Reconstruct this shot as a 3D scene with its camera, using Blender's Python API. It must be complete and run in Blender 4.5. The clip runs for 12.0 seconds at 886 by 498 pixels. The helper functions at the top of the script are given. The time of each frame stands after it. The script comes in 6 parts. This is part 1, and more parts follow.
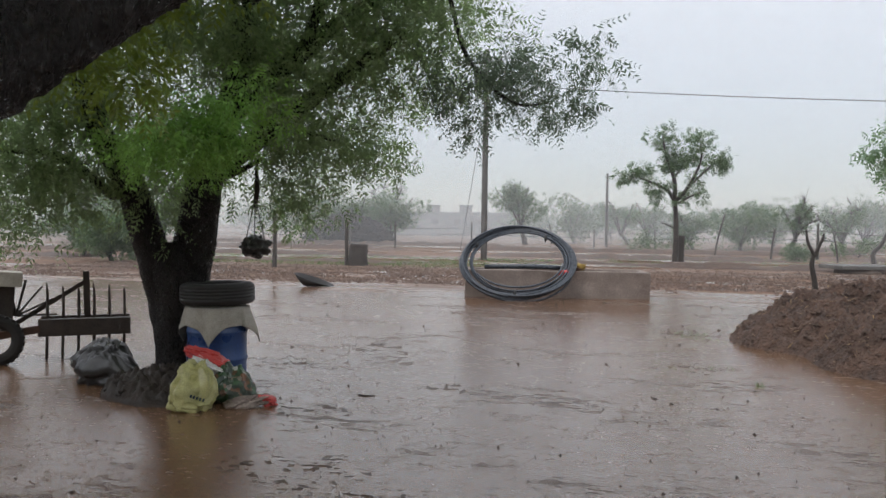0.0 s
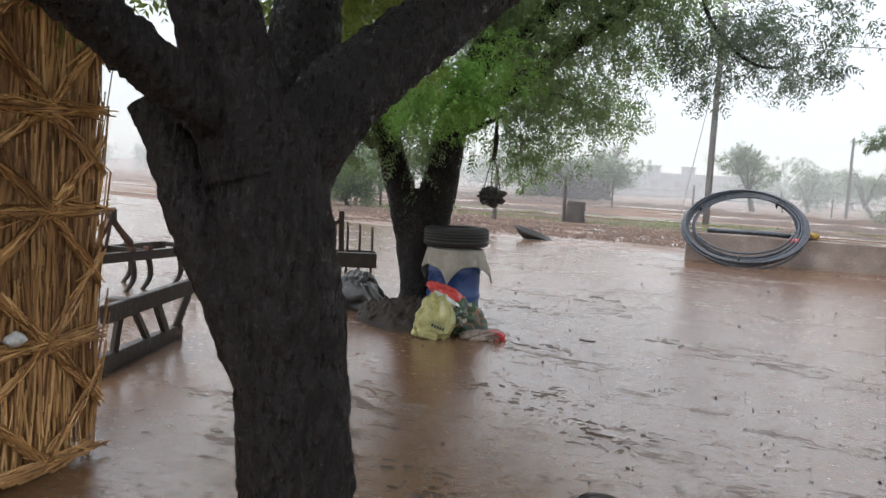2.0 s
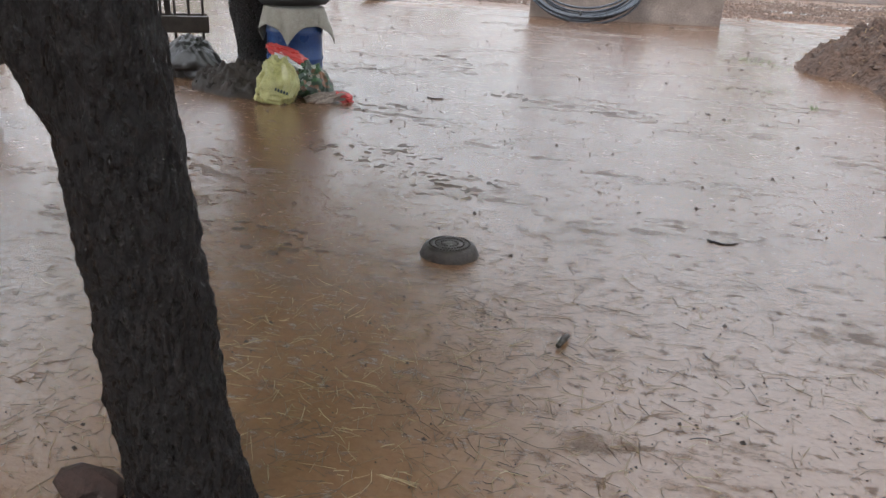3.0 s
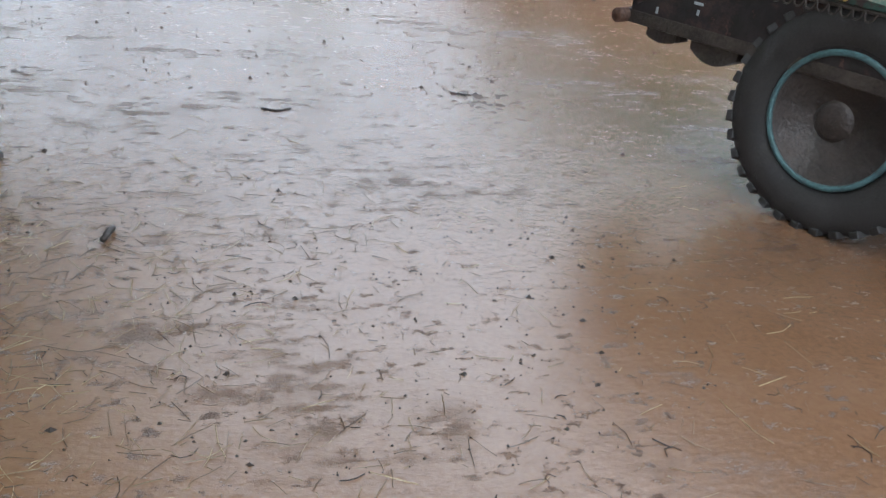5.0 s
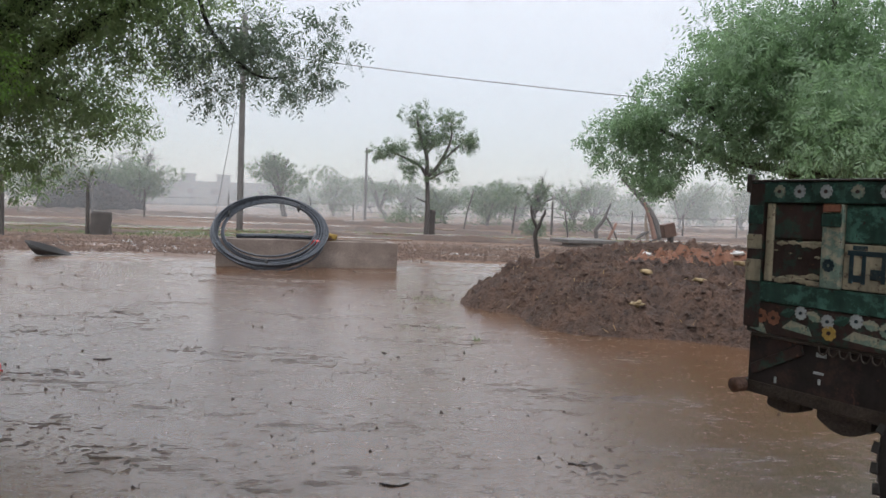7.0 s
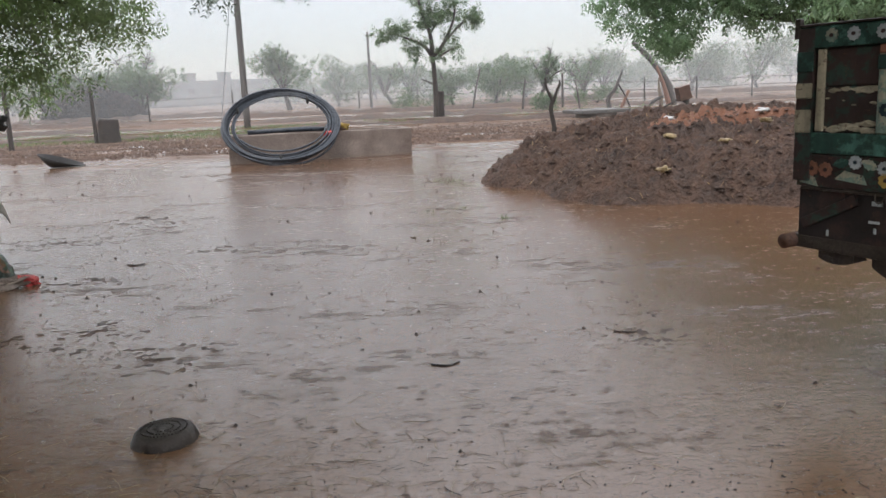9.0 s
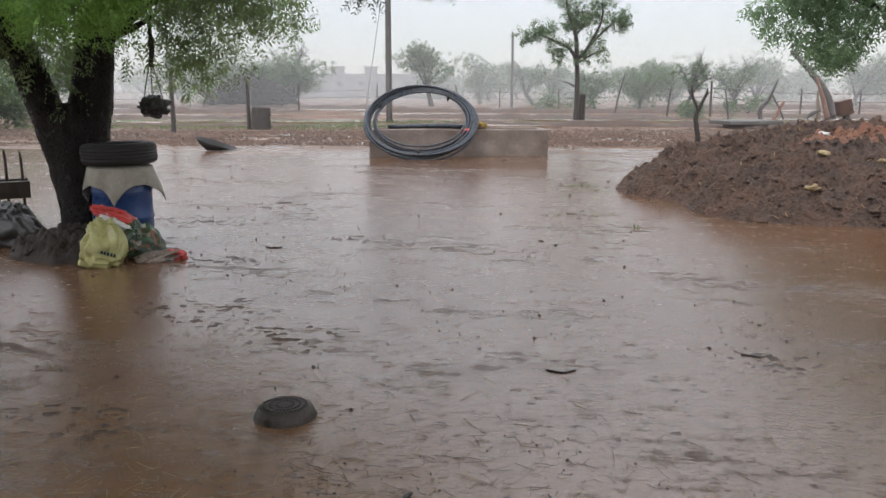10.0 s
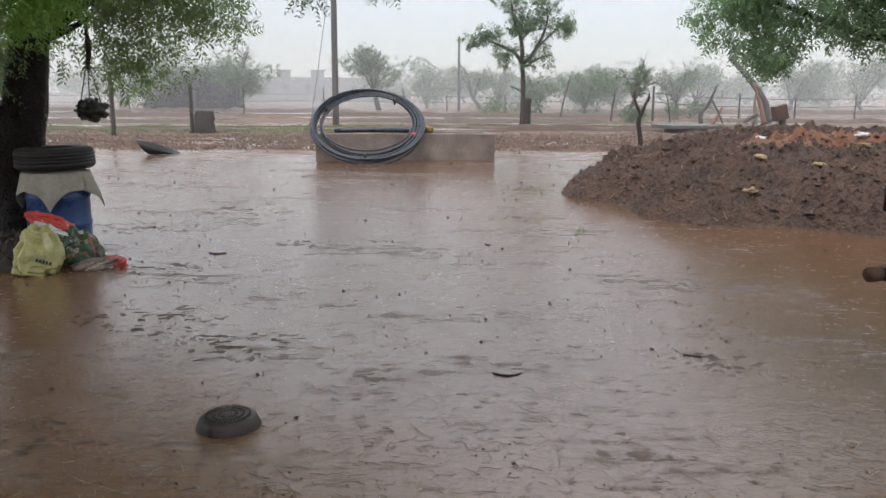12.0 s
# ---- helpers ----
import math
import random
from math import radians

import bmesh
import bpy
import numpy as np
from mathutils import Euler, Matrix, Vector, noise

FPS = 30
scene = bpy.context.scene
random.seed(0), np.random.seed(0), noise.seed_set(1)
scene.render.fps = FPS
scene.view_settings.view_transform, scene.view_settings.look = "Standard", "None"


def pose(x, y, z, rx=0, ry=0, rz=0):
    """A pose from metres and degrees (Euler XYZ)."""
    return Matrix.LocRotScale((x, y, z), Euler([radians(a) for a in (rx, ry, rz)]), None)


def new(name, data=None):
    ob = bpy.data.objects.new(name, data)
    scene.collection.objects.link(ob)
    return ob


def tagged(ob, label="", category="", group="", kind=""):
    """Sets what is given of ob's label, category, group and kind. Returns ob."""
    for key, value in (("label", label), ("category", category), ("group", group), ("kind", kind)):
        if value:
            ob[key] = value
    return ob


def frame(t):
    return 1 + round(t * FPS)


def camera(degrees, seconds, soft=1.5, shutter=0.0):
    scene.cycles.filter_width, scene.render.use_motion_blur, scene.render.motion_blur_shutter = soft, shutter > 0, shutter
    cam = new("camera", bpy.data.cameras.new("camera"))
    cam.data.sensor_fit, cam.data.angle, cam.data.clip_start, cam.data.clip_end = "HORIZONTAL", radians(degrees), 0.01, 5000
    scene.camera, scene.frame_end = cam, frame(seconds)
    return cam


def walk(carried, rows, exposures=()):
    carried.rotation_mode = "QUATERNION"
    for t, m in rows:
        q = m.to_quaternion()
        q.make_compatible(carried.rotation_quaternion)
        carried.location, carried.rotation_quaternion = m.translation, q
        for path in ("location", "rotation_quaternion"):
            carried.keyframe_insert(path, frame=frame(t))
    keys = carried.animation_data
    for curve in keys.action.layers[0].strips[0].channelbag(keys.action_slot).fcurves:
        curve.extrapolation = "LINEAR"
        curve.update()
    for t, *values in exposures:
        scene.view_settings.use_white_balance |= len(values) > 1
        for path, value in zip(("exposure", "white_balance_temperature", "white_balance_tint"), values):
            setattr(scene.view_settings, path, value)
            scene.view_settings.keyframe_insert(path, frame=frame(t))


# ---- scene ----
cam = camera(58.2, 12.0)
PATH = [
    (0.0, pose(-0.170, 0.420, 1.541, 88.42, -0.73, 14.32)),
    (0.5, pose(-0.150, 0.220, 1.540, 88.85, -1.12, 18.18)),
    (1, pose(-0.085, -0.080, 1.528, 88.30, -1.86, 20.62)),
    (1.5, pose(-0.100, -0.100, 1.516, 86.46, -2.88, 25.48)),
    (2, pose(-0.130, -0.130, 1.508, 84.78, -3.30, 29.68)),
    (2.5, pose(-0.130, -0.133, 1.462, 78.50, -3.22, 25.81)),
    (3, pose(-0.116, -0.107, 1.421, 68.92, -2.61, 18.64)),
    (3.5, pose(-0.158, -0.044, 1.457, 59.78, -3.53, 9.83)),
    (3.7, pose(-0.123, -0.048, 1.461, 57.41, -3.84, 6.36)),
    (5.3, pose(0.139, -0.046, 1.392, 65.82, -5.01, -10.97)),
    (5.5, pose(0.138, -0.040, 1.431, 71.35, -4.14, -9.57)),
    (6, pose(0.125, -0.040, 1.489, 81.29, -2.72, -6.75)),
    (6.5, pose(0.126, -0.060, 1.502, 86.00, -2.42, -4.15)),
    (6.7, pose(0.124, -0.075, 1.503, 87.35, -2.35, -2.91)),
    (8.3, pose(-0.075, 0.065, 1.479, 80.38, -0.05, -4.18)),
    (8.5, pose(-0.032, 0.042, 1.484, 79.53, 1.67, -3.96)),
    (9, pose(-0.026, 0.030, 1.473, 78.50, 2.41, -2.29)),
    (9.5, pose(-0.016, 0.027, 1.482, 78.94, 1.28, 3.25)),
    (10, pose(0.005, 0.015, 1.484, 78.70, -0.01, 7.69)),
    (10.5, pose(0.000, 0.000, 1.485, 78.67, -0.72, 9.00)),
    (11, pose(0.007, 0.018, 1.480, 78.10, -0.97, 6.48)),
    (11.5, pose(0.003, 0.019, 1.484, 78.46, -0.79, 4.83)),
    (12, pose(0.020, 0.025, 1.487, 78.98, -0.23, 3.97)),
]
EXPOSURES = [(0.0, 0.3, 6550, 10), (0.5, 0.5, 6600, 10), (1.0, 0.62, 6600, 10), (1.5, 0.8, 6600, 10), (2.0, 0.9, 6550, 10), (2.5, 1.02, 6550, 10), (3.0, 1.1, 6450, 10), (3.5, 1.16, 6400, 10), (4.5, 1.38, 6050, 8), (5.3, 1.38, 5850, 6), (5.6, 1.05, 5900, 7), (6.0, 0.62, 6050, 9), (6.5, 0.42, 6350, 11), (8.5, 0.6, 6650, 11), (12.0, 0.58, 6600, 11)]
walk(cam, PATH, EXPOSURES)

# ---- light: rain-grey overcast sky and a wide, weak sun ----
world = bpy.data.worlds.new("world")
scene.world = world
world.use_nodes = True
wn = world.node_tree.nodes
wl = world.node_tree.links
wn.clear()
sky = wn.new("ShaderNodeTexSky")
sky.sky_type = "NISHITA"
sky.sun_disc = False
sky.sun_elevation, sky.sun_rotation = radians(55), radians(200)
sky_bg = wn.new("ShaderNodeBackground")
sky_bg.inputs["Strength"].default_value = 0.05
cloud_bg = wn.new("ShaderNodeBackground")
cloud_bg.inputs["Color"].default_value = (0.95, 0.98, 1.03, 1)
cloud_bg.inputs["Strength"].default_value = 0.62
# overcast: brighter high up than at the misty horizon
sky_co = wn.new("ShaderNodeTexCoord")
sky_xyz = wn.new("ShaderNodeSeparateXYZ")
sky_ramp = wn.new("ShaderNodeMapRange")
sky_ramp.inputs["From Min"].default_value, sky_ramp.inputs["From Max"].default_value = 0.06, 0.55
sky_ramp.inputs["To Min"].default_value, sky_ramp.inputs["To Max"].default_value = 0.28, 1.05
wl.new(sky_co.outputs["Generated"], sky_xyz.inputs[0])
wl.new(sky_xyz.outputs["Z"], sky_ramp.inputs["Value"])
wl.new(sky_ramp.outputs["Result"], cloud_bg.inputs["Strength"])
add = wn.new("ShaderNodeAddShader")
wout = wn.new("ShaderNodeOutputWorld")
wl.new(sky.outputs[0], sky_bg.inputs["Color"])
wl.new(sky_bg.outputs[0], add.inputs[0])
wl.new(cloud_bg.outputs[0], add.inputs[1])
wl.new(add.outputs[0], wout.inputs["Surface"])
sun = new("sun", bpy.data.lights.new("sun", "SUN"))
sun.data.energy, sun.data.angle, sun.data.color = 0.6, radians(40), (1.0, 0.97, 0.93)
sun.matrix_world = pose(0, 0, 20, 35, 0, -20)


# ---- materials ----
def shader(name):
    m = bpy.data.materials.new(name)
    m.use_nodes = True
    return m, m.node_tree.nodes, m.node_tree.links, m.node_tree.nodes["Principled BSDF"]


def noise_tex(nodes, links, scale, detail=4.0, stretch=(1, 1, 1), rough=0.55):
    co = nodes.new("ShaderNodeTexCoord")
    mp = nodes.new("ShaderNodeMapping")
    mp.inputs["Scale"].default_value = stretch
    nz = nodes.new("ShaderNodeTexNoise")
    nz.inputs["Scale"].default_value, nz.inputs["Detail"].default_value = scale, detail
    nz.inputs["Roughness"].default_value = rough
    links.new(co.outputs["Object"], mp.inputs["Vector"])
    links.new(mp.outputs[0], nz.inputs["Vector"])
    return nz.outputs["Fac"]


def ramp(nodes, links, fac, stops):
    r = nodes.new("ShaderNodeValToRGB")
    e = r.color_ramp.elements
    while len(e) < len(stops):
        e.new(0.5)
    for k, (p, c) in enumerate(stops):
        e[k].position, e[k].color = p, (*c, 1) if len(c) == 3 else c
    links.new(fac, r.inputs["Fac"])
    return r.outputs["Color"]


def mixed(nodes, links, fac, a, b, mode="MIX"):
    m = nodes.new("ShaderNodeMix")
    m.data_type, m.blend_type = "RGBA", mode
    for key, v in ((0, fac), (6, a), (7, b)):
        if isinstance(v, (int, float)):
            m.inputs[key].default_value = v
        elif isinstance(v, tuple):
            m.inputs[key].default_value = (*v, 1)
        else:
            links.new(v, m.inputs[key])
    return m.outputs[2]


def bump(nodes, links, height, strength, distance, normal=None):
    b = nodes.new("ShaderNodeBump")
    b.inputs["Strength"].default_value, b.inputs["Distance"].default_value = strength, distance
    links.new(height, b.inputs["Height"])
    if normal is not None:
        links.new(normal, b.inputs["Normal"])
    return b.outputs["Normal"]


def surface(name, dark, light, scale=6, rough=0.6, metal=0.0, fine=60, relief=0.3, depth=0.01, stretch=(1, 1, 1), vary=0.15, wet=0.0):
    """A worn surface: two scales of colour, fine relief, a random shade for each object."""
    m, n, l, p = shader(name)
    a = noise_tex(n, l, scale, 5, stretch)
    f = noise_tex(n, l, fine, 3, stretch)
    col = ramp(n, l, a, [(0.3, dark), (0.7, light)])
    col = mixed(n, l, 0.35, col, ramp(n, l, f, [(0.3, tuple(c * 0.6 for c in dark)), (0.7, tuple(min(1, c * 1.25) for c in light))]))
    if vary:
        oi = n.new("ShaderNodeObjectInfo")
        col = mixed(n, l, 1.0, col, ramp(n, l, oi.outputs["Random"], [(0, (1 - vary,) * 3), (1, (1, 1, 1))]), "MULTIPLY")
    l.new(col, p.inputs["Base Color"])
    p.inputs["Metallic"].default_value = metal
    l.new(ramp(n, l, a, [(0.3, (max(0.05, rough - 0.15),) * 3), (0.7, (min(1, rough + 0.12),) * 3)]), p.inputs["Roughness"])
    if wet:
        p.inputs["Coat Weight"].default_value, p.inputs["Coat Roughness"].default_value = wet, 0.15
    l.new(bump(n, l, f, relief, depth, bump(n, l, a, relief, depth * 3)), p.inputs["Normal"])
    return m


def make_ground_material():
    m, n, l, p = shader("wet_mud")

    def calc(op, a, b, c=None):
        q = n.new("ShaderNodeMath")
        q.operation = op
        q.use_clamp = op != "MULTIPLY_ADD"
        for k, v in enumerate((a, b, c)):
            if isinstance(v, (int, float)):
                q.inputs[k].default_value = v
            elif v is not None:
                l.new(v, q.inputs[k])
        return q.outputs[0]

    def step(fac, lo, hi):
        return ramp(n, l, fac, [(lo, (0, 0, 0)), (hi, (1, 1, 1))])

    big = noise_tex(n, l, 0.35, 5, (0.6, 1.3, 1))
    mid = noise_tex(n, l, 2.2, 8, (0.8, 1.3, 1), 0.68)
    fine = noise_tex(n, l, 45, 4)
    grit = noise_tex(n, l, 16, 8, (0.7, 1.2, 1), 0.75)
    strip = noise_tex(n, l, 0.10, 6, (0.30, 3.2, 1), 0.62)
    # flooded yard in front, rougher field soil beyond the bank
    co = n.new("ShaderNodeTexCoord")
    xyz = n.new("ShaderNodeSeparateXYZ")
    l.new(co.outputs["Object"], xyz.inputs[0])
    far = n.new("ShaderNodeMapRange")
    far.inputs["From Min"].default_value, far.inputs["From Max"].default_value = 21.0, 24.5
    l.new(calc("MULTIPLY_ADD", big, 6.0, xyz.outputs["Y"]), far.inputs["Value"])
    # churned mud that stands out of the water film: patches, each broken up finely
    patch = noise_tex(n, l, 0.9, 10, (0.55, 1.0, 1), 0.70)
    crumb = noise_tex(n, l, 7, 9, (0.55, 1.3, 1), 0.74)
    mud = calc("MULTIPLY", step(patch, 0.50, 0.64), step(crumb, 0.47, 0.54))
    specks = calc("MULTIPLY", step(grit, 0.555, 0.60), step(mid, 0.38, 0.56))
    mud = calc("MAXIMUM", mud, specks)
    col = ramp(n, l, mid, [(0.25, (0.115, 0.055, 0.024)), (0.5, (0.155, 0.081, 0.041)), (0.78, (0.20, 0.117, 0.072))])
    col = mixed(n, l, 0.4, col, ramp(n, l, big, [(0.3, (0.17, 0.077, 0.029)), (0.7, (0.175, 0.107, 0.068))]))
    col = mixed(n, l, 0.25, col, ramp(n, l, fine, [(0.35, (0.03, 0.016, 0.009)), (0.65, (0.13, 0.078, 0.048))]))
    damp = ramp(n, l, grit, [(0.35, (0.016, 0.010, 0.008)), (0.65, (0.075, 0.047, 0.033))])
    col = mixed(n, l, calc("MULTIPLY", mud, 0.75), col, damp)
    soil = ramp(n, l, strip, [(0.30, (0.075, 0.075, 0.04)), (0.40, (0.16, 0.095, 0.065)), (0.5, (0.24, 0.15, 0.105)), (0.6, (0.11, 0.07, 0.05)), (0.72, (0.20, 0.14, 0.10))])
    soil = mixed(n, l, 0.4, soil, ramp(n, l, mid, [(0.3, (0.05, 0.034, 0.024)), (0.7, (0.22, 0.145, 0.105))]))
    l.new(mixed(n, l, far.outputs[0], col, soil), p.inputs["Base Color"])
    film = ramp(n, l, patch, [(0.35, (0.05,) * 3), (0.65, (0.15,) * 3)])
    wet = mixed(n, l, mud, film, ramp(n, l, crumb, [(0.4, (0.28,) * 3), (0.65, (0.6,) * 3)]))
    pools = ramp(n, l, strip, [(0.50, (0.85,) * 3), (0.515, (0.10,) * 3), (0.545, (0.10,) * 3), (0.56, (0.85,) * 3)])
    l.new(mixed(n, l, far.outputs[0], wet, pools), p.inputs["Roughness"])
    gloss = mixed(n, l, far.outputs[0], mixed(n, l, mud, (1.0, 1.0, 1.0), (0.45, 0.45, 0.45)), ramp(n, l, strip, [(0.50, (0.12,) * 3), (0.515, (0.8,) * 3), (0.545, (0.8,) * 3), (0.56, (0.12,) * 3)]))
    l.new(gloss, p.inputs["Specular IOR Level"])
    p.inputs["IOR"].default_value = 1.5
    # pitted by rain drops, with thin crumbling ridges
    rip = noise_tex(n, l, 30, 6, (0.6, 1.2, 1), 0.70)
    b = bump(n, l, rip, 0.34, 0.006)
    b = bump(n, l, crumb, 0.20, 0.012, b)
    cut = n.new("ShaderNodeBump")
    cut.inputs["Distance"].default_value = 0.03
    l.new(grit, cut.inputs["Height"])
    l.new(calc("MULTIPLY", mud, 0.9), cut.inputs["Strength"])
    l.new(b, cut.inputs["Normal"])
    l.new(bump(n, l, fine, 0.22, 0.004, cut.outputs["Normal"]), p.inputs["Normal"])
    return m


def bark_material(name, dark, light):
    m, n, l, p = shader(name)
    co = n.new("ShaderNodeTexCoord")
    mp = n.new("ShaderNodeMapping")
    mp.inputs["Scale"].default_value = (1, 1, 0.5)
    warp = n.new("ShaderNodeTexNoise")
    warp.inputs["Scale"].default_value, warp.inputs["Detail"].default_value = 22, 6
    l.new(co.outputs["Object"], mp.inputs["Vector"])
    l.new(mp.outputs[0], warp.inputs["Vector"])
    vec = n.new("ShaderNodeMix")
    vec.data_type = "VECTOR"
    vec.inputs[0].default_value = 0.10
    l.new(mp.outputs[0], vec.inputs[4])
    l.new(warp.outputs["Color"], vec.inputs[5])
    plate = n.new("ShaderNodeTexVoronoi")
    plate.feature = "DISTANCE_TO_EDGE"
    plate.inputs["Scale"].default_value = 48
    l.new(vec.outputs[1], plate.inputs["Vector"])
    fine = noise_tex(n, l, 70, 4, (1, 1, 0.4))
    tone = noise_tex(n, l, 4, 4)
    # furrow shade put into the colour: darkest at the plate edges
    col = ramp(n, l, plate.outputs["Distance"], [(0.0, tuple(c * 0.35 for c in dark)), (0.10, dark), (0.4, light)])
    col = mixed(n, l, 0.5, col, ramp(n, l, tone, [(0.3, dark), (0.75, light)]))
    l.new(col, p.inputs["Base Color"])
    l.new(ramp(n, l, fine, [(0.42, (0.14,) * 3), (0.54, (0.75,) * 3)]), p.inputs["Roughness"])
    p.inputs["Specular IOR Level"].default_value = 0.42
    deep = ramp(n, l, plate.outputs["Distance"], [(0.0, (0, 0, 0)), (0.22, (1, 1, 1))])
    rag = noise_tex(n, l, 55, 6, (1, 1, 0.5), 0.7)
    b = bump(n, l, deep, 0.7, 0.010)
    b = bump(n, l, rag, 1.0, 0.030, b)
    l.new(bump(n, l, fine, 0.6, 0.006, b), p.inputs["Normal"])
    return m


def leaf_material(name, dark, light, through_col):
    m, n, l, p = shader(name)
    g = n.new("ShaderNodeNewGeometry")
    col = ramp(n, l, g.outputs["Random Per Island"], [(0.0, dark), (0.6, light), (1.0, tuple(c * 1.25 for c in light))])
    l.new(col, p.inputs["Base Color"])
    p.inputs["Roughness"].default_value = 0.42
    tr = n.new("ShaderNodeBsdfTranslucent")
    tr.inputs["Color"].default_value = (*through_col, 1)
    mx = n.new("ShaderNodeMixShader")
    mx.inputs[0].default_value = 0.45
    l.new(p.outputs[0], mx.inputs[1])
    l.new(tr.outputs[0], mx.inputs[2])
    l.new(mx.outputs[0], n["Material Output"].inputs["Surface"])
    return m


def straw_material(name, dark, middle, light):
    """Each stalk has its own tone; weathered in patches."""
    m, n, l, p = shader(name)
    g = n.new("ShaderNodeNewGeometry")
    col = ramp(n, l, g.outputs["Random Per Island"], [(0.0, dark), (0.5, middle), (1.0, light)])
    old = noise_tex(n, l, 5, 4, (1, 1, 0.5))
    col = mixed(n, l, 1.0, col, ramp(n, l, old, [(0.35, (0.55, 0.48, 0.42)), (0.6, (1, 1, 1))]), "MULTIPLY")
    l.new(col, p.inputs["Base Color"])
    p.inputs["Roughness"].default_value = 0.6
    l.new(bump(n, l, noise_tex(n, l, 60, 3, (6, 6, 1)), 0.4, 0.004), p.inputs["Normal"])
    return m


def worn_paint(name, coat, under, bare, scale=7, lost=0.5, dirt=0.5):
    """Paint flaking off an older coat and bare rusty iron, with rain dirt over it."""
    m, n, l, p = shader(name)
    a = noise_tex(n, l, scale, 8, (1, 1, 1.2), 0.72)
    b = noise_tex(n, l, scale * 2.6, 8, (1, 1, 0.9), 0.75)
    grime = noise_tex(n, l, 5, 6, (2.0, 2.0, 0.7), 0.65)
    coat2 = mixed(n, l, noise_tex(n, l, scale * 4, 4), coat, tuple(c * 0.55 for c in coat))
    col = mixed(n, l, ramp(n, l, a, [(lost - 0.03, (0, 0, 0)), (lost + 0.03, (1, 1, 1))]), under, coat2)
    col = mixed(n, l, ramp(n, l, b, [(0.60, (0, 0, 0)), (0.64, (1, 1, 1))]), col, bare)
    col = mixed(n, l, 1.0, col, ramp(n, l, grime, [(0.38, (1 - dirt,) * 3), (0.62, (1, 1, 1))]), "MULTIPLY")
    l.new(col, p.inputs["Base Color"])
    l.new(ramp(n, l, b, [(0.35, (0.32,) * 3), (0.65, (0.75,) * 3)]), p.inputs["Roughness"])
    p.inputs["Specular IOR Level"].default_value = 0.3
    c = bump(n, l, a, 0.35, 0.006)
    l.new(bump(n, l, b, 0.4, 0.004, c), p.inputs["Normal"])
    return m


# see-through white surface that imitates haze; share sets how much it whitens
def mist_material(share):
    m, n, l, p = shader("haze_shell")
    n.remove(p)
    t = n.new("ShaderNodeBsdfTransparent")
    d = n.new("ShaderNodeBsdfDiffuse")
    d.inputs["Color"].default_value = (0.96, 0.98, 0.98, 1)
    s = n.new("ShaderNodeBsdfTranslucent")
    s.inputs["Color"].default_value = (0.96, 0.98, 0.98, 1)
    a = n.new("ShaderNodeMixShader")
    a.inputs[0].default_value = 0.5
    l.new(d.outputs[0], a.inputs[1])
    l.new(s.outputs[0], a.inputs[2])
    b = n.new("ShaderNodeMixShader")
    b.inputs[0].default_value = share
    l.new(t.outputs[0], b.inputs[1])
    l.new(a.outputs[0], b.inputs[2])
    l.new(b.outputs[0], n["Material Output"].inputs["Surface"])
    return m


MUD = make_ground_material()
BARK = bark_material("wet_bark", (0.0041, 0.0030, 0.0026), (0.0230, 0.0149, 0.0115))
FAR_BARK = surface("grey_bark", (0.025, 0.02, 0.017), (0.075, 0.062, 0.052), 8, 0.8)
LEAF = leaf_material("neem_leaf", (0.06, 0.095, 0.05), (0.15, 0.21, 0.10), (0.42, 0.56, 0.25))
# darker copy of the neem leaf: the drooping branch's shade is in its colour
DARK_LEAF = leaf_material("neem_leaf_shade", (0.04, 0.062, 0.045), (0.09, 0.125, 0.085), (0.22, 0.29, 0.19))
MID_LEAF = leaf_material("yellowing_leaf", (0.07, 0.11, 0.022), (0.18, 0.24, 0.05), (0.32, 0.44, 0.08))
# haze before the roadside tree is mixed into this paler leaf colour
HAZE_LEAF = leaf_material("hazed_roadside_leaf", (0.08, 0.13, 0.075), (0.17, 0.25, 0.145), (0.3, 0.46, 0.22))
YOUNG_LEAF = leaf_material("young_leaf", (0.070, 0.154, 0.035), (0.182, 0.336, 0.084), (0.378, 0.644, 0.154))
FAR_LEAF = leaf_material("field_tree_leaf", (0.04, 0.07, 0.03), (0.10, 0.15, 0.07), (0.12, 0.2, 0.08))
CLAY = surface("mound_soil", (0.028, 0.016, 0.011), (0.135, 0.080, 0.056), 3.2, 0.88, fine=22, relief=1.0, depth=0.05)
MUD_LUMP = surface("churned_mud", (0.028, 0.016, 0.011), (0.085, 0.052, 0.034), 9, 0.5, fine=40, relief=0.7, depth=0.01, vary=0.1)
RED_CLAY = surface("red_clay", (0.150, 0.060, 0.030), (0.225, 0.098, 0.053), 5, 0.7, relief=0.7, depth=0.02)
CONCRETE = surface("muddy_concrete", (0.10, 0.068, 0.052), (0.29, 0.235, 0.20), 1.9, 0.65, fine=40, relief=0.6)
POLE_CONCRETE = surface("pole_concrete", (0.075, 0.07, 0.065), (0.15, 0.14, 0.13), 3, 0.7)
STONE = surface("clod", (0.075, 0.047, 0.034), (0.22, 0.15, 0.115), 0.8, 0.75, relief=0.6)
PIPE = surface("black_pipe", (0.013, 0.017, 0.024), (0.045, 0.054, 0.068), 20, 0.35, relief=0.1, depth=0.003, vary=0.4)
RUBBER = surface("tyre_rubber", (0.006, 0.006, 0.006), (0.024, 0.021, 0.019), 7, 0.62, fine=90, relief=0.4, depth=0.004)
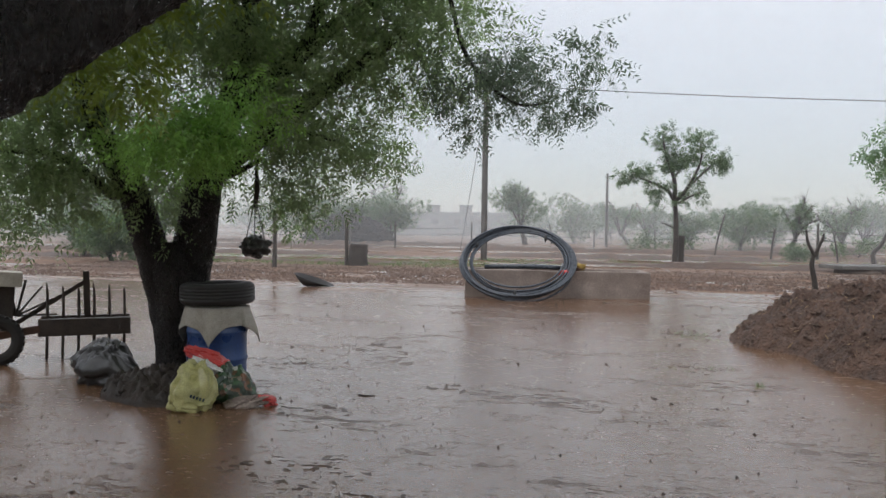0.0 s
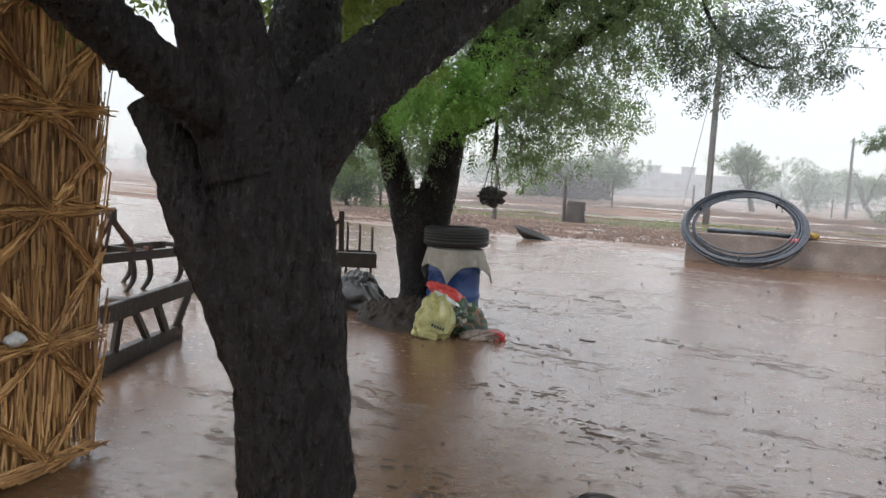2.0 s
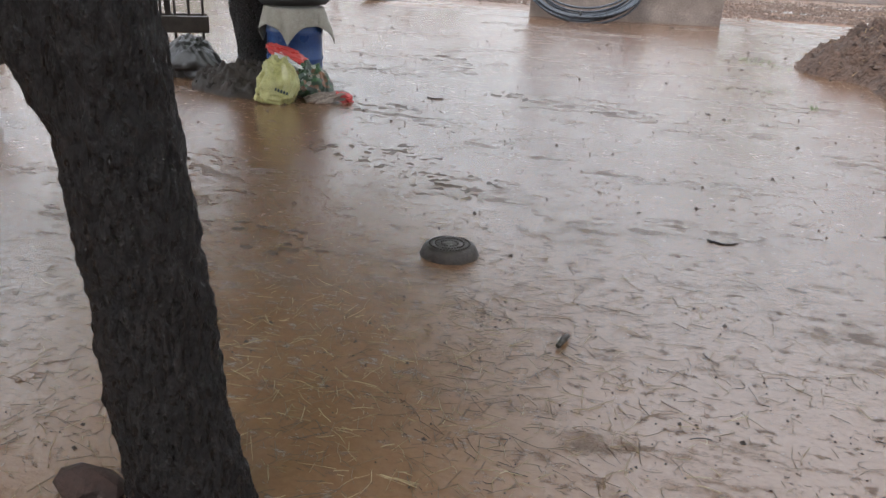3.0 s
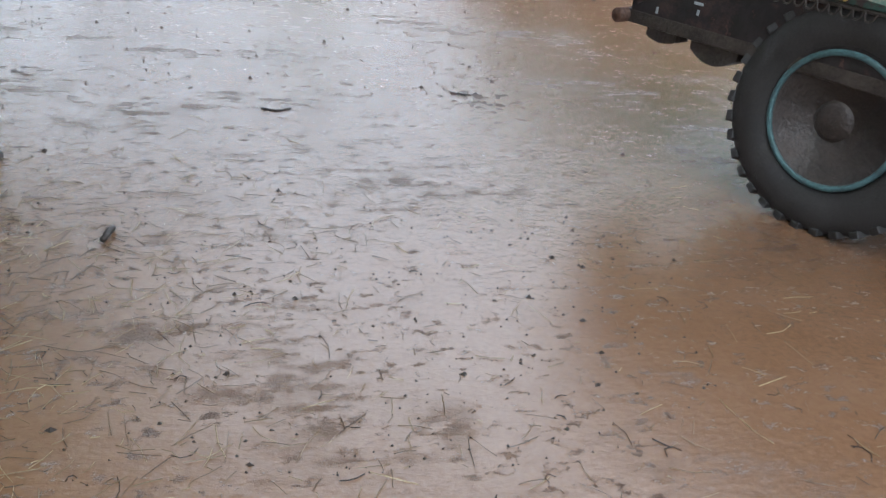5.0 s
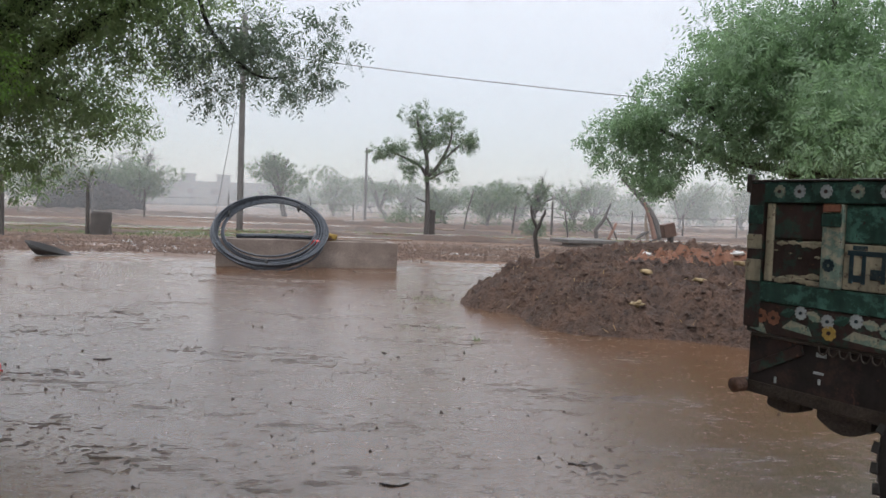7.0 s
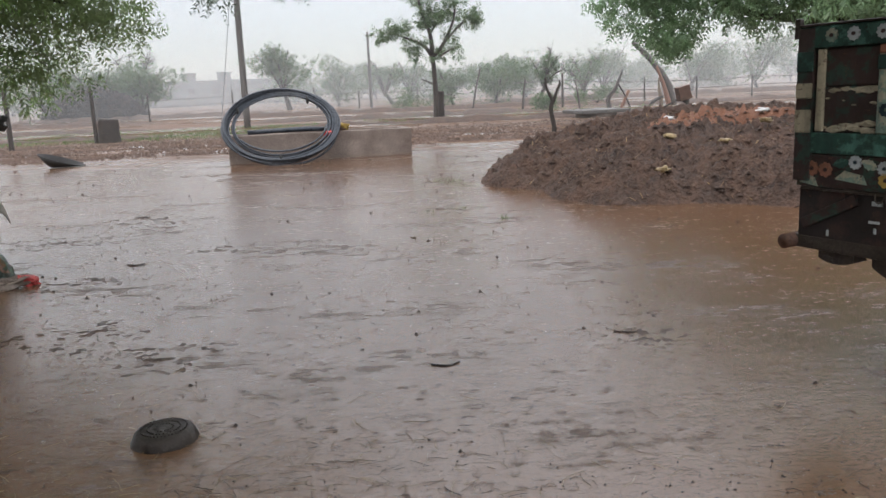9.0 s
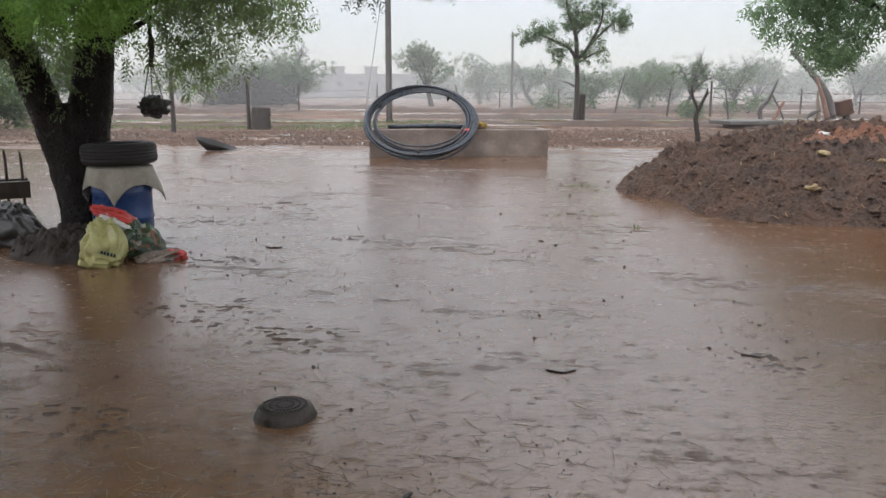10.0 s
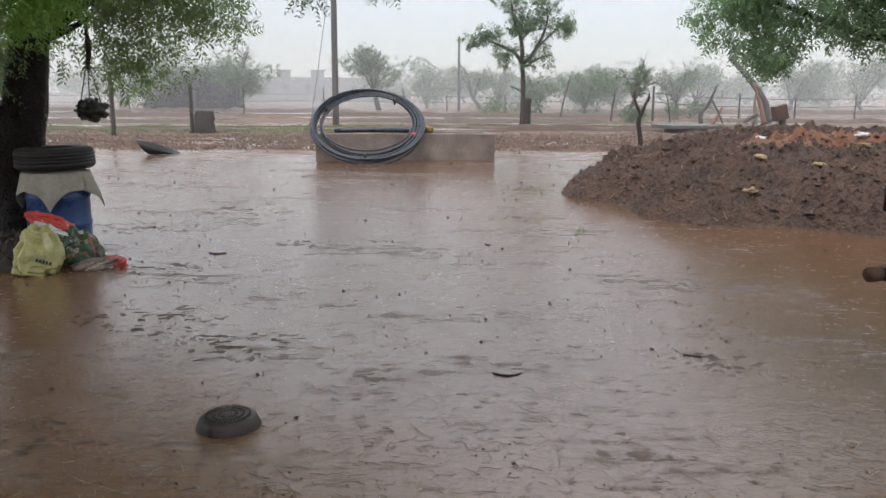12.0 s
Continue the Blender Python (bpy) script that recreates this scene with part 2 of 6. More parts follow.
BLUE = surface("blue_plastic", (0.010, 0.034, 0.12), (0.022, 0.07, 0.22), 3, 0.35, relief=0.12, depth=0.004)
SACKING = surface("wet_sacking", (0.22, 0.20, 0.16), (0.46, 0.42, 0.36), 9, 0.8, fine=140, relief=0.5, depth=0.004)
YELLOW_SACK = surface("yellow_sack", (0.20, 0.19, 0.05), (0.50, 0.47, 0.20), 9, 0.45, fine=160, relief=0.3, depth=0.004, wet=0.3)
RED_PLASTIC = surface("red_plastic", (0.42, 0.03, 0.03), (0.65, 0.07, 0.06), 8, 0.35, wet=0.3)
WHITE_PLASTIC = surface("white_plastic", (0.5, 0.5, 0.48), (0.8, 0.8, 0.78), 8, 0.4)
DARK_PLASTIC = surface("dark_plastic", (0.009, 0.008, 0.008), (0.036, 0.033, 0.030), 9, 0.35, relief=0.3, wet=0.3)
GREY_PLASTIC = surface("grey_plastic", (0.007, 0.006, 0.006), (0.034, 0.032, 0.030), 5, 0.4)
IRON = surface("dark_iron", (0.02, 0.017, 0.015), (0.07, 0.055, 0.045), 10, 0.5, 0.5, relief=0.4)
RUST = surface("rusty_iron", (0.04, 0.022, 0.015), (0.14, 0.07, 0.045), 8, 0.6, 0.3, relief=0.5)
PALE_STRAW = surface("wet_straw", (0.18, 0.12, 0.05), (0.42, 0.32, 0.17), 3, 0.5, vary=0)
STRAW = straw_material("straw", (0.15, 0.06, 0.018), (0.46, 0.24, 0.08), (0.80, 0.50, 0.22))
OLD_STRAW = straw_material("rotting_straw", (0.03, 0.018, 0.012), (0.11, 0.066, 0.036), (0.46, 0.30, 0.12))
LITTER = straw_material("wet_litter", (0.03, 0.018, 0.009), (0.13, 0.082, 0.038), (0.42, 0.33, 0.18))
DUNG = surface("wet_dung", (0.008, 0.006, 0.004), (0.032, 0.021, 0.015), 9, 0.8, relief=0.8, vary=0)
WET_STONE = surface("wet_red_stone", (0.015, 0.007, 0.005), (0.049, 0.024, 0.017), 9, 0.85, relief=0.5)
TWIG = surface("dry_twig", (0.10, 0.07, 0.045), (0.24, 0.18, 0.12), 8, 0.7)
BRUSHWOOD = surface("brushwood", (0.012, 0.009, 0.010), (0.04, 0.032, 0.032), 8, 0.8)
WALL_FAR = surface("far_wall", (0.12, 0.115, 0.11), (0.19, 0.185, 0.18), 0.5, 0.9)
FIELD_SOIL = surface("field_soil", (0.045, 0.030, 0.022), (0.14, 0.088, 0.064), 1.2, 0.8, fine=9, relief=0.7, depth=0.04)
POOL = surface("muddy_water", (0.20, 0.13, 0.09), (0.26, 0.18, 0.13), 0.6, 0.2, fine=5, relief=0.05, depth=0.004, vary=0)
GRASS = leaf_material("grass", (0.05, 0.085, 0.03), (0.11, 0.17, 0.06), (0.12, 0.22, 0.06))
PAINT_GREEN = worn_paint("green_paint", (0.019, 0.067, 0.053), (0.058, 0.152, 0.120), (0.035, 0.021, 0.018), 9, 0.47, 0.6)
PAINT_CREAM = worn_paint("chipped_cream_paint", (0.432, 0.384, 0.276), (0.120, 0.078, 0.054), (0.042, 0.022, 0.017), 11, 0.42, 0.5)
PAINT_MAROON = worn_paint("worn_maroon_paint", (0.045, 0.024, 0.021), (0.022, 0.048, 0.038), (0.112, 0.058, 0.042), 10, 0.46, 0.5)
RIM_TEAL = surface("worn_teal_paint", (0.012, 0.022, 0.024), (0.07, 0.15, 0.155), 9, 0.5)
RIM = surface("sooty_rim", (0.009, 0.008, 0.007), (0.044, 0.031, 0.025), 9, 0.55, 0.2, relief=0.5)
SKIRT = worn_paint("sooty_paint", (0.018, 0.014, 0.013), (0.040, 0.022, 0.018), (0.072, 0.036, 0.029), 4, 0.45, 0.4)
PAINT_MINT = worn_paint("mint_paint", (0.208, 0.299, 0.247), (0.338, 0.325, 0.247), (0.052, 0.039, 0.031), 12, 0.50, 0.5)
PAINT_BLUE = worn_paint("dark_blue_paint", (0.016, 0.042, 0.055), (0.039, 0.058, 0.058), (0.130, 0.104, 0.078), 16, 0.42, 0.4)
PAINT_ORANGE = worn_paint("orange_paint", (0.288, 0.120, 0.072), (0.144, 0.060, 0.042), (0.036, 0.022, 0.017), 14, 0.42, 0.5)
PAINT_YELLOW = worn_paint("yellow_paint", (0.504, 0.336, 0.084), (0.336, 0.168, 0.060), (0.072, 0.048, 0.024), 18, 0.40, 0.35)
PAINT_WHITE = worn_paint("grey_white_paint", (0.432, 0.468, 0.480), (0.240, 0.264, 0.264), (0.072, 0.072, 0.066), 22, 0.42, 0.4)
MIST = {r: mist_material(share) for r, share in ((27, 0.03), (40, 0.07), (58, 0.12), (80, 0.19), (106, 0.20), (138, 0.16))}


# ---- mesh helpers ----
def part(name, bm, material, parent=None, label="", smooth=False):
    """Links a bmesh as one mesh object, under a thing or a part where one is given."""
    me = bpy.data.meshes.new(name)
    bm.to_mesh(me)
    bm.free()
    me.materials.append(material)
    if smooth:
        me.polygons.foreach_set("use_smooth", [True] * len(me.polygons))
    ob = new(name, me)
    ob.parent = parent
    return tagged(ob, label)


def solid(name, verts, faces, material, parent=None, label="", smooth=False):
    me = bpy.data.meshes.new(name)
    me.from_pydata([tuple(v) for v in verts], [], [tuple(f) for f in faces])
    me.update()
    me.materials.append(material)
    if smooth:
        me.polygons.foreach_set("use_smooth", [True] * len(me.polygons))
    ob = new(name, me)
    ob.parent = parent
    return tagged(ob, label)


def thing(name, at, label, category, rz=0, group="", kind=""):
    ob = new(name)
    ob.empty_display_size = 0.1
    ob.matrix_basis = pose(*at, 0, 0, rz)
    return tagged(ob, label, category, group, kind)


def box(bm, size, m=Matrix(), bevel=0.0):
    g = bmesh.ops.create_cube(bm, size=1, matrix=m @ Matrix.Diagonal((*size, 1)))
    if bevel:
        edges = list({e for v in g["verts"] for e in v.link_edges})
        bmesh.ops.bevel(bm, geom=edges, offset=bevel, segments=2, affect="EDGES", profile=0.5)
    return bm


def bar(bm, a, b, w, h, bevel=0.0):
    """A beam of section w x h between two points."""
    a, b = Vector(a), Vector(b)
    d = b - a
    m = Matrix.Translation((a + b) / 2) @ d.to_track_quat("X", "Z").to_matrix().to_4x4()
    return box(bm, (d.length, w, h), m, bevel)


def smooth_line(pts, n):
    """Catmull-Rom through the points, n steps a stretch."""
    p = [Vector(q) for q in pts]
    p = [p[0] * 2 - p[1]] + p + [p[-1] * 2 - p[-2]]
    out = []
    for i in range(1, len(p) - 2):
        a, b, c, d = p[i - 1:i + 3]
        for k in range(n):
            t = k / n
            out.append(0.5 * ((2 * b) + (c - a) * t + (2 * a - 5 * b + 4 * c - d) * t * t + (3 * b - a - 3 * c + d) * t ** 3))
    return out + [p[-2]]


def tube(bm, pts, radii, seg=8, steps=4, rough=0.0, freq=6.0, closed=False, plates=0.0):
    """A tapered tube along the points; rough: knots and ridges, as a share of the radius."""
    line = smooth_line(pts, steps) if not closed else [Vector(q) for q in pts]
    n = len(line)
    rad = np.interp(np.linspace(0, 1, n), np.linspace(0, 1, len(radii)), radii)
    rings = []
    side = None
    for i, c in enumerate(line):
        nxt, prv = (line[(i + 1) % n], line[i - 1]) if closed else (line[min(i + 1, n - 1)], line[max(i - 1, 0)])
        t = (nxt - prv).normalized()
        if side is None:
            side = t.orthogonal().normalized()
        side = (side - t * side.dot(t)).normalized()
        up = t.cross(side)
        ring = []
        for k in range(seg):
            a = 2 * math.pi * k / seg
            v = side * math.cos(a) + up * math.sin(a)
            r = rad[i]
            if rough:
                q = c + v * r
                r *= 1 + rough * (noise.noise(q * freq) + 0.6 * noise.noise(Vector((q.x * freq * 4, q.y * freq * 4, q.z * freq))))
            if plates:
                q = c + v * r
                w = noise.noise(q * 14) * 0.5
                r += plates * (abs(noise.noise(Vector((q.x * 38 + w, q.y * 38, q.z * 9)))) - 0.3 + 0.5 * noise.noise(Vector((q.x * 75, q.y * 75, q.z * 26))))
            ring.append(bm.verts.new(c + v * r))
        rings.append(ring)
    for i in range(n if closed else n - 1):
        a, b = rings[i], rings[(i + 1) % n]
        for k in range(seg):
            bm.faces.new((a[k], a[(k + 1) % seg], b[(k + 1) % seg], b[k]))
    if not closed:
        bm.faces.new(list(reversed(rings[0])))
        bm.faces.new(rings[-1])
    return bm


def lathe(bm, profile, seg=32, m=Matrix(), ring=False):
    """Turns (radius, height) pairs about z; ring: a closed band with an open middle."""
    rings = [[bm.verts.new(m @ Vector((r * math.cos(2 * math.pi * k / seg), r * math.sin(2 * math.pi * k / seg), z))) for k in range(seg)] for r, z in profile]
    for a, b in list(zip(rings, rings[1:])) + ([(rings[-1], rings[0])] if ring else []):
        for k in range(seg):
            bm.faces.new((a[k], a[(k + 1) % seg], b[(k + 1) % seg], b[k]))
    if not ring:
        bm.faces.new(list(reversed(rings[0])))
        bm.faces.new(rings[-1])
    return bm


def lump(bm, at, size, seed, sub=2, rough=0.25, freq=1.6):
    """A stone, clod or stuffed bag."""
    g = bmesh.ops.create_icosphere(bm, subdivisions=sub, radius=1)
    o = Vector((seed * 3.7, seed * 1.3, seed * 2.1))
    for v in g["verts"]:
        k = 1 + rough * noise.noise(v.co * freq + o) + rough * 0.5 * noise.noise(v.co * freq * 3 + o)
        v.co = Vector(at) + Vector((v.co.x * size[0], v.co.y * size[1], v.co.z * size[2])) * k
    return bm


def foliage(name, clumps, per, sprig, leaflet, material, parent, seed, pairs=5, droop=0.45, label=""):
    """Pinnate sprays of small pointed leaflets, scattered round clump centres (x, y, z, radius)."""
    rng = np.random.default_rng(seed)
    cl = np.array(clumps, float)
    n = len(cl) * per
    c = np.repeat(cl, per, axis=0)
    d = rng.normal(size=(n, 3))
    d /= np.linalg.norm(d, axis=1)[:, None]
    pos = c[:, :3] + d * (c[:, 3] * rng.random(n) ** 0.5)[:, None] * np.array([1, 1, 0.75])
    ax = d * 0.8 + rng.normal(size=(n, 3)) * 0.6
    ax[:, 2] -= droop
    ax /= np.linalg.norm(ax, axis=1)[:, None]
    lat = np.cross(ax, rng.normal(size=(n, 3)))
    lat /= np.linalg.norm(lat, axis=1)[:, None]
    size = sprig * (0.6 + 0.8 * rng.random(n))
    verts, faces = [], []
    k = 0
    for i in range(pairs):
        for s in (-1, 1):
            t = (i + 0.6) / pairs
            base = pos + ax * (size * t)[:, None]
            out = lat * s * 0.8 + ax * 0.6
            out[:, 2] -= 0.25
            out /= np.linalg.norm(out, axis=1)[:, None]
            ln = (leaflet * (0.7 + 0.6 * rng.random(n)) * (1.1 - 0.5 * t))[:, None]
            wd = np.cross(out, ax)
            wd = np.cross(out, wd) + rng.normal(size=(n, 3)) * 0.25
            wd /= np.linalg.norm(wd, axis=1)[:, None]
            verts.append(np.stack([base, base + out * ln * 0.45 + wd * ln * 0.17, base + out * ln, base + out * ln * 0.45 - wd * ln * 0.17], 1).reshape(-1, 3))
            q = np.arange(n)[:, None] * 4 + k
            faces.append(q + np.array([0, 1, 2, 3]))
            k += n * 4
    v, f = np.concatenate(verts), np.concatenate(faces)
    me = bpy.data.meshes.new(name)
    me.vertices.add(len(v))
    me.vertices.foreach_set("co", v.ravel())
    me.loops.add(f.size)
    me.loops.foreach_set("vertex_index", f.ravel())
    me.polygons.add(len(f))
    me.polygons.foreach_set("loop_start", np.arange(0, f.size, 4))
    me.update(calc_edges=True)
    me.materials.append(material)
    ob = new(name, me)
    ob.parent = parent
    return tagged(ob, label)


def clumps_along(limbs, start, spread, radius, per, seed):
    """Clump centres strewn round the outer stretch of each limb."""
    rng = random.Random(seed)
    out = []
    for pts in limbs:
        line = smooth_line(pts, 6)
        for _ in range(per):
            c = line[int((start + (1 - start) * rng.random()) * (len(line) - 1))]
            out.append((c.x + rng.gauss(0, spread), c.y + rng.gauss(0, spread), c.z + rng.gauss(0, spread * 0.6), radius * (0.6 + 0.8 * rng.random())))
    return out


def mud_heap(name, x, y, rx, ry, h, seed, label, rz=0.0, mat=None):
    """A low rough heap of mud with a ragged edge."""
    n = 70
    c, sn = math.cos(radians(rz)), math.sin(radians(rz))
    verts = []
    for j in range(n + 1):
        for i in range(n + 1):
            u, v = 2.4 * i / n - 1.2, 2.4 * j / n - 1.2
            p = Vector((u * rx, v * ry, seed))
            q = u * u + v * v + 0.5 * noise.noise(p * 3.5)
            z = h * max(0, 1 - q) ** 0.8 if q < 1 else -0.08
            if q < 1:
                z += min(1, (1 - q) * 3) * (0.40 * h * noise.noise(p * 7) + 0.45 * h * abs(noise.noise(p * 15)) + 0.22 * h * noise.noise(p * 34))
            verts.append((x + p.x * c - p.y * sn, y + p.x * sn + p.y * c, z))
    w = n + 1
    faces = [(j * w + i, j * w + i + 1, (j + 1) * w + i + 1, (j + 1) * w + i) for j in range(n) for i in range(n)]
    return tagged(solid(name, verts, faces, mat or MUD_LUMP, smooth=True), label, "mud", kind="stuff")


# ---- ground ----
def ground_height(x, y):
    z = 0.006 * noise.noise(Vector((x * 0.3, y * 0.3, 0))) + 0.0018 * noise.noise(Vector((x * 1.7, y * 2.4, 3)))
    r = math.exp(-((y - 25 - 0.12 * x) / 4.0) ** 2)
    z += r * (0.10 + 0.05 * noise.noise(Vector((x * 0.9, y * 0.9, 7))))
    far = min(1, max(0, (y - 28) / 20))
    return z + far * 0.05 * noise.noise(Vector((x * 0.08, y * 0.16, 11)))


def axis_steps(lo, hi, step):
    out = [-2600, -1500, -900, -500, -300, -180, -120, -90, -70, -55, -45, -37, -31, -27, -24, -21]
    low = [v for v in out if v < lo - 0.5]
    high = [-v for v in reversed(out) if -v > hi + 0.5]
    return low + [lo + step * i for i in range(int((hi - lo) / step) + 1)] + high


def build_ground():
    xs, ys = axis_steps(-13, 12, 0.13), axis_steps(-4, 40, 0.16)
    verts = [(x, y, ground_height(x, y)) for y in ys for x in xs]
    w = len(xs)
    faces = [(j * w + i, j * w + i + 1, (j + 1) * w + i + 1, (j + 1) * w + i) for j in range(len(ys) - 1) for i in range(w - 1)]
    g = solid("ground", verts, faces, MUD, smooth=True)
    tagged(g, "flooded reddish-brown mud yard running out to wet fields", "ground", kind="structure")


build_ground()


# added cylinder shells round the yard, standing in for haze with distance
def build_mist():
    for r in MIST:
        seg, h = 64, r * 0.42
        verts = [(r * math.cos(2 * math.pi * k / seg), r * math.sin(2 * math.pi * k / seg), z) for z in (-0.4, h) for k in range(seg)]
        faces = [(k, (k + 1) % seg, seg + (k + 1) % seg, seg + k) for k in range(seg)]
        o = solid("haze_shell", verts, faces, MIST[r], smooth=True)
        tagged(o, "thin see-through shell added to imitate rain haze over the fields", "mist", kind="structure")


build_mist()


def build_field_bunds():
    """Long low earth ridges between the flooded field plots, with water lying along them."""
    rng = random.Random(63)
    for y0, x0, x1, h in ((31.5, -30, -9, 0.16), (34.5, -6, 16, 0.20), (40, -38, -12, 0.24), (43, -9, 7, 0.30), (47, 9, 34, 0.25), (52, -44, -16, 0.34), (55, -14, 14, 0.34), (63, -50, -8, 0.4), (68, 4, 46, 0.45)):
        n, verts, faces = 90, [], []
        for i in range(n + 1):
            x = x0 + (x1 - x0) * i / n
            y = y0 + 1.0 * noise.noise(Vector((x * 0.09, y0, 0)))
            e = min(1, 8 * i / n, 8 * (n - i) / n)
            k = h * e * (0.75 + 0.7 * noise.noise(Vector((x * 0.7, y0, 5))) + 0.3 * noise.noise(Vector((x * 2.4, y0, 9))))
            for u, f in ((-1.1, -0.12), (-0.75, 0.25), (-0.3, 0.85), (0.1, 1.0), (0.55, 0.5), (1.1, -0.12)):
                verts.append((x, y + u * (0.7 + h) + 0.08 * noise.noise(Vector((x * 3, u, y0))), max(-0.1, k * f) if f > 0 else -0.12))
        faces = [(i * 6 + j, (i + 1) * 6 + j, (i + 1) * 6 + j + 1, i * 6 + j + 1) for i in range(n) for j in range(5)]
        tagged(solid("earth_bund", verts, faces, FIELD_SOIL), "low muddy earth bund between flooded field plots", "bund", group="bunds in the fields", kind="stuff")
    for x, y, rx, ry in ((-13, 36.5, 5.5, 1.3), (-3.5, 33, 3.5, 0.8), (-24, 44.5, 8, 1.6), (-5, 48.5, 8, 1.8), (4, 39.5, 5, 1.1), (12, 42, 4.5, 1.0), (-16, 57.5, 13, 1.9), (9, 60, 12, 2.2), (-30, 60, 12, 2.0), (18, 36, 6, 1.4), (-20, 34.5, 4, 0.9)):
        n = 72
        ring = []
        for k in range(n):
            a = 2 * math.pi * k / n
            q = 1 + 0.5 * noise.noise(Vector((2.2 * math.cos(a), 2.2 * math.sin(a), x))) + 0.2 * noise.noise(Vector((6 * math.cos(a), 6 * math.sin(a), y)))
            ring.append((x + rx * q * math.cos(a), y + ry * q * math.sin(a), 0.06))
        verts = [(x, y, 0.06)] + ring + [(p[0], p[1], -0.06) for p in ring]
        faces = [(0, 1 + k, 1 + (k + 1) % n) for k in range(n)] + [(1 + k, 1 + n + k, 1 + n + (k + 1) % n, 1 + (k + 1) % n) for k in range(n)]
        tagged(solid("field_water", verts, faces, POOL), "pale rainwater standing in a field plot", "water", group="water in the fields", kind="structure")


build_field_bunds()


def build_rubble():
    """Clods and broken stones strewn along the low bank behind the yard."""
    rng = random.Random(5)
    verts, faces = [], []
    for _ in range(24000):
        x = rng.uniform(-20, 12)
        y = 21.0 + 0.10 * x + abs(rng.gauss(0, 1)) * 4.5 if rng.random() < 0.93 else rng.uniform(19.8, 34)
        s = rng.uniform(0.012, 0.045) * (2.0 if rng.random() < 0.05 else 1)
        z = ground_height(x, y)
        k = len(verts)
        a0 = rng.random() * 3
        for j in range(5):
            a = a0 + j * 1.257
            verts.append((x + s * math.cos(a) * rng.uniform(0.7, 1.2), y + s * math.sin(a) * rng.uniform(0.7, 1.2), z - 0.02))
        for j in range(5):
            a = a0 + j * 1.257
            verts.append((x + s * 0.6 * math.cos(a), y + s * 0.6 * math.sin(a), z + s * rng.uniform(0.4, 0.8)))
        faces += [(k + j, k + (j + 1) % 5, k + 5 + (j + 1) % 5, k + 5 + j) for j in range(5)] + [(k + 5, k + 6, k + 7, k + 8, k + 9)]
    o = solid("rubble", verts, faces, STONE)
    tagged(o, "reddish clods and broken stones along a low mud bank", "rubble", kind="stuff")


build_rubble()


def build_litter():
    """Bits of straw and twig lying in the mud, thick under the shade tree."""
    rng = random.Random(9)
    verts, faces, tv, tf = [], [], [], []
    for i in range(4300):
        if i < 3400:
            x, y = rng.gauss(-1.05, 0.7), rng.gauss(2.05, 0.85)
        else:
            x, y = rng.uniform(-3, 2.2), rng.uniform(0.8, 3.4)
        ln, w, a = 0.015 + 0.11 * rng.random() ** 2, rng.uniform(0.0005, 0.0012), rng.random() * 6.28
        d, s = Vector((math.cos(a), math.sin(a), rng.gauss(0, 0.05))), Vector((-math.sin(a), math.cos(a), 0))
        c = Vector((x, y, ground_height(x, y) + 0.004))
        bend = s * ln * rng.gauss(0, 0.06)
        k = len(verts)
        for p in (c - d * ln / 2, c + bend, c + d * ln / 2):
            verts += [p - s * w, p + s * w, p + Vector((0, 0, w * 1.6))]
        for q in (0, 3):
            for j in range(3):
                faces.append((k + q + j, k + q + (j + 1) % 3, k + q + 3 + (j + 1) % 3, k + q + 3 + j))
    for i in range(90):
        x, y = rng.uniform(-1.0, 1.9), 1.1 + 3.6 * rng.random() ** 1.5
        a, ln, w = rng.random() * 6.28, rng.uniform(0.03, 0.10), rng.uniform(0.0007, 0.0016)
        c, bend = Vector((x, y, ground_height(x, y) + 0.003)), rng.gauss(0, 0.5)
        k = len(tv)
        for q in range(4):
            b = a + bend * (q - 1.5)
            s = Vector((-math.sin(b), math.cos(b), 0)) * w
            p = c + Vector((math.cos(b), math.sin(b), 0)) * ln * (q / 3 - 0.5)
            tv += [p - s, p + s, p + Vector((0, 0, w * 1.8))]
        for q in (0, 3, 6):
            for j in range(3):
                tf.append((k + q + j, k + q + (j + 1) % 3, k + q + 3 + (j + 1) % 3, k + q + 3 + j))
    tagged(solid("twig_litter", tv, tf, BARK), "thin dark curved twigs strewn over wet mud", "litter", kind="stuff")
    o = solid("straw_litter", verts, faces, LITTER)
    tagged(o, "scattered bits of straw and twig in shallow muddy water", "litter", kind="stuff")
    verts, faces = [], []
    for i in range(9000):
        y = 1.4 + 16 * rng.random() ** 1.3
        x = rng.uniform(-0.45, 0.30) * (y + 3) * (1.25 if y > 4 else 1)
        if noise.noise(Vector((x * 0.6, y * 0.9, 3))) + 0.5 * noise.noise(Vector((x * 2, y * 3, 8))) < rng.uniform(-0.35, 0.4):
            continue
        s = rng.uniform(0.002, 0.008) * (1 + 0.10 * y) * (1.8 if rng.random() < 0.08 else 1)
        k, z = len(verts), ground_height(x, y)
        verts += [(x + s * math.cos(j * 1.57 + i) * rng.uniform(0.5, 1.6), y + s * math.sin(j * 1.57 + i) * rng.uniform(0.5, 1.2), z - 0.004) for j in range(4)] + [(x, y, z + s * 0.7)]
        faces += [(k + j, k + (j + 1) % 4, k + 4) for j in range(4)]
    o = solid("pebbles", verts, faces, DUNG)
    tagged(o, "dark pebbles and dung crumbs poking out of wet mud", "pebbles", kind="stuff")


build_litter()


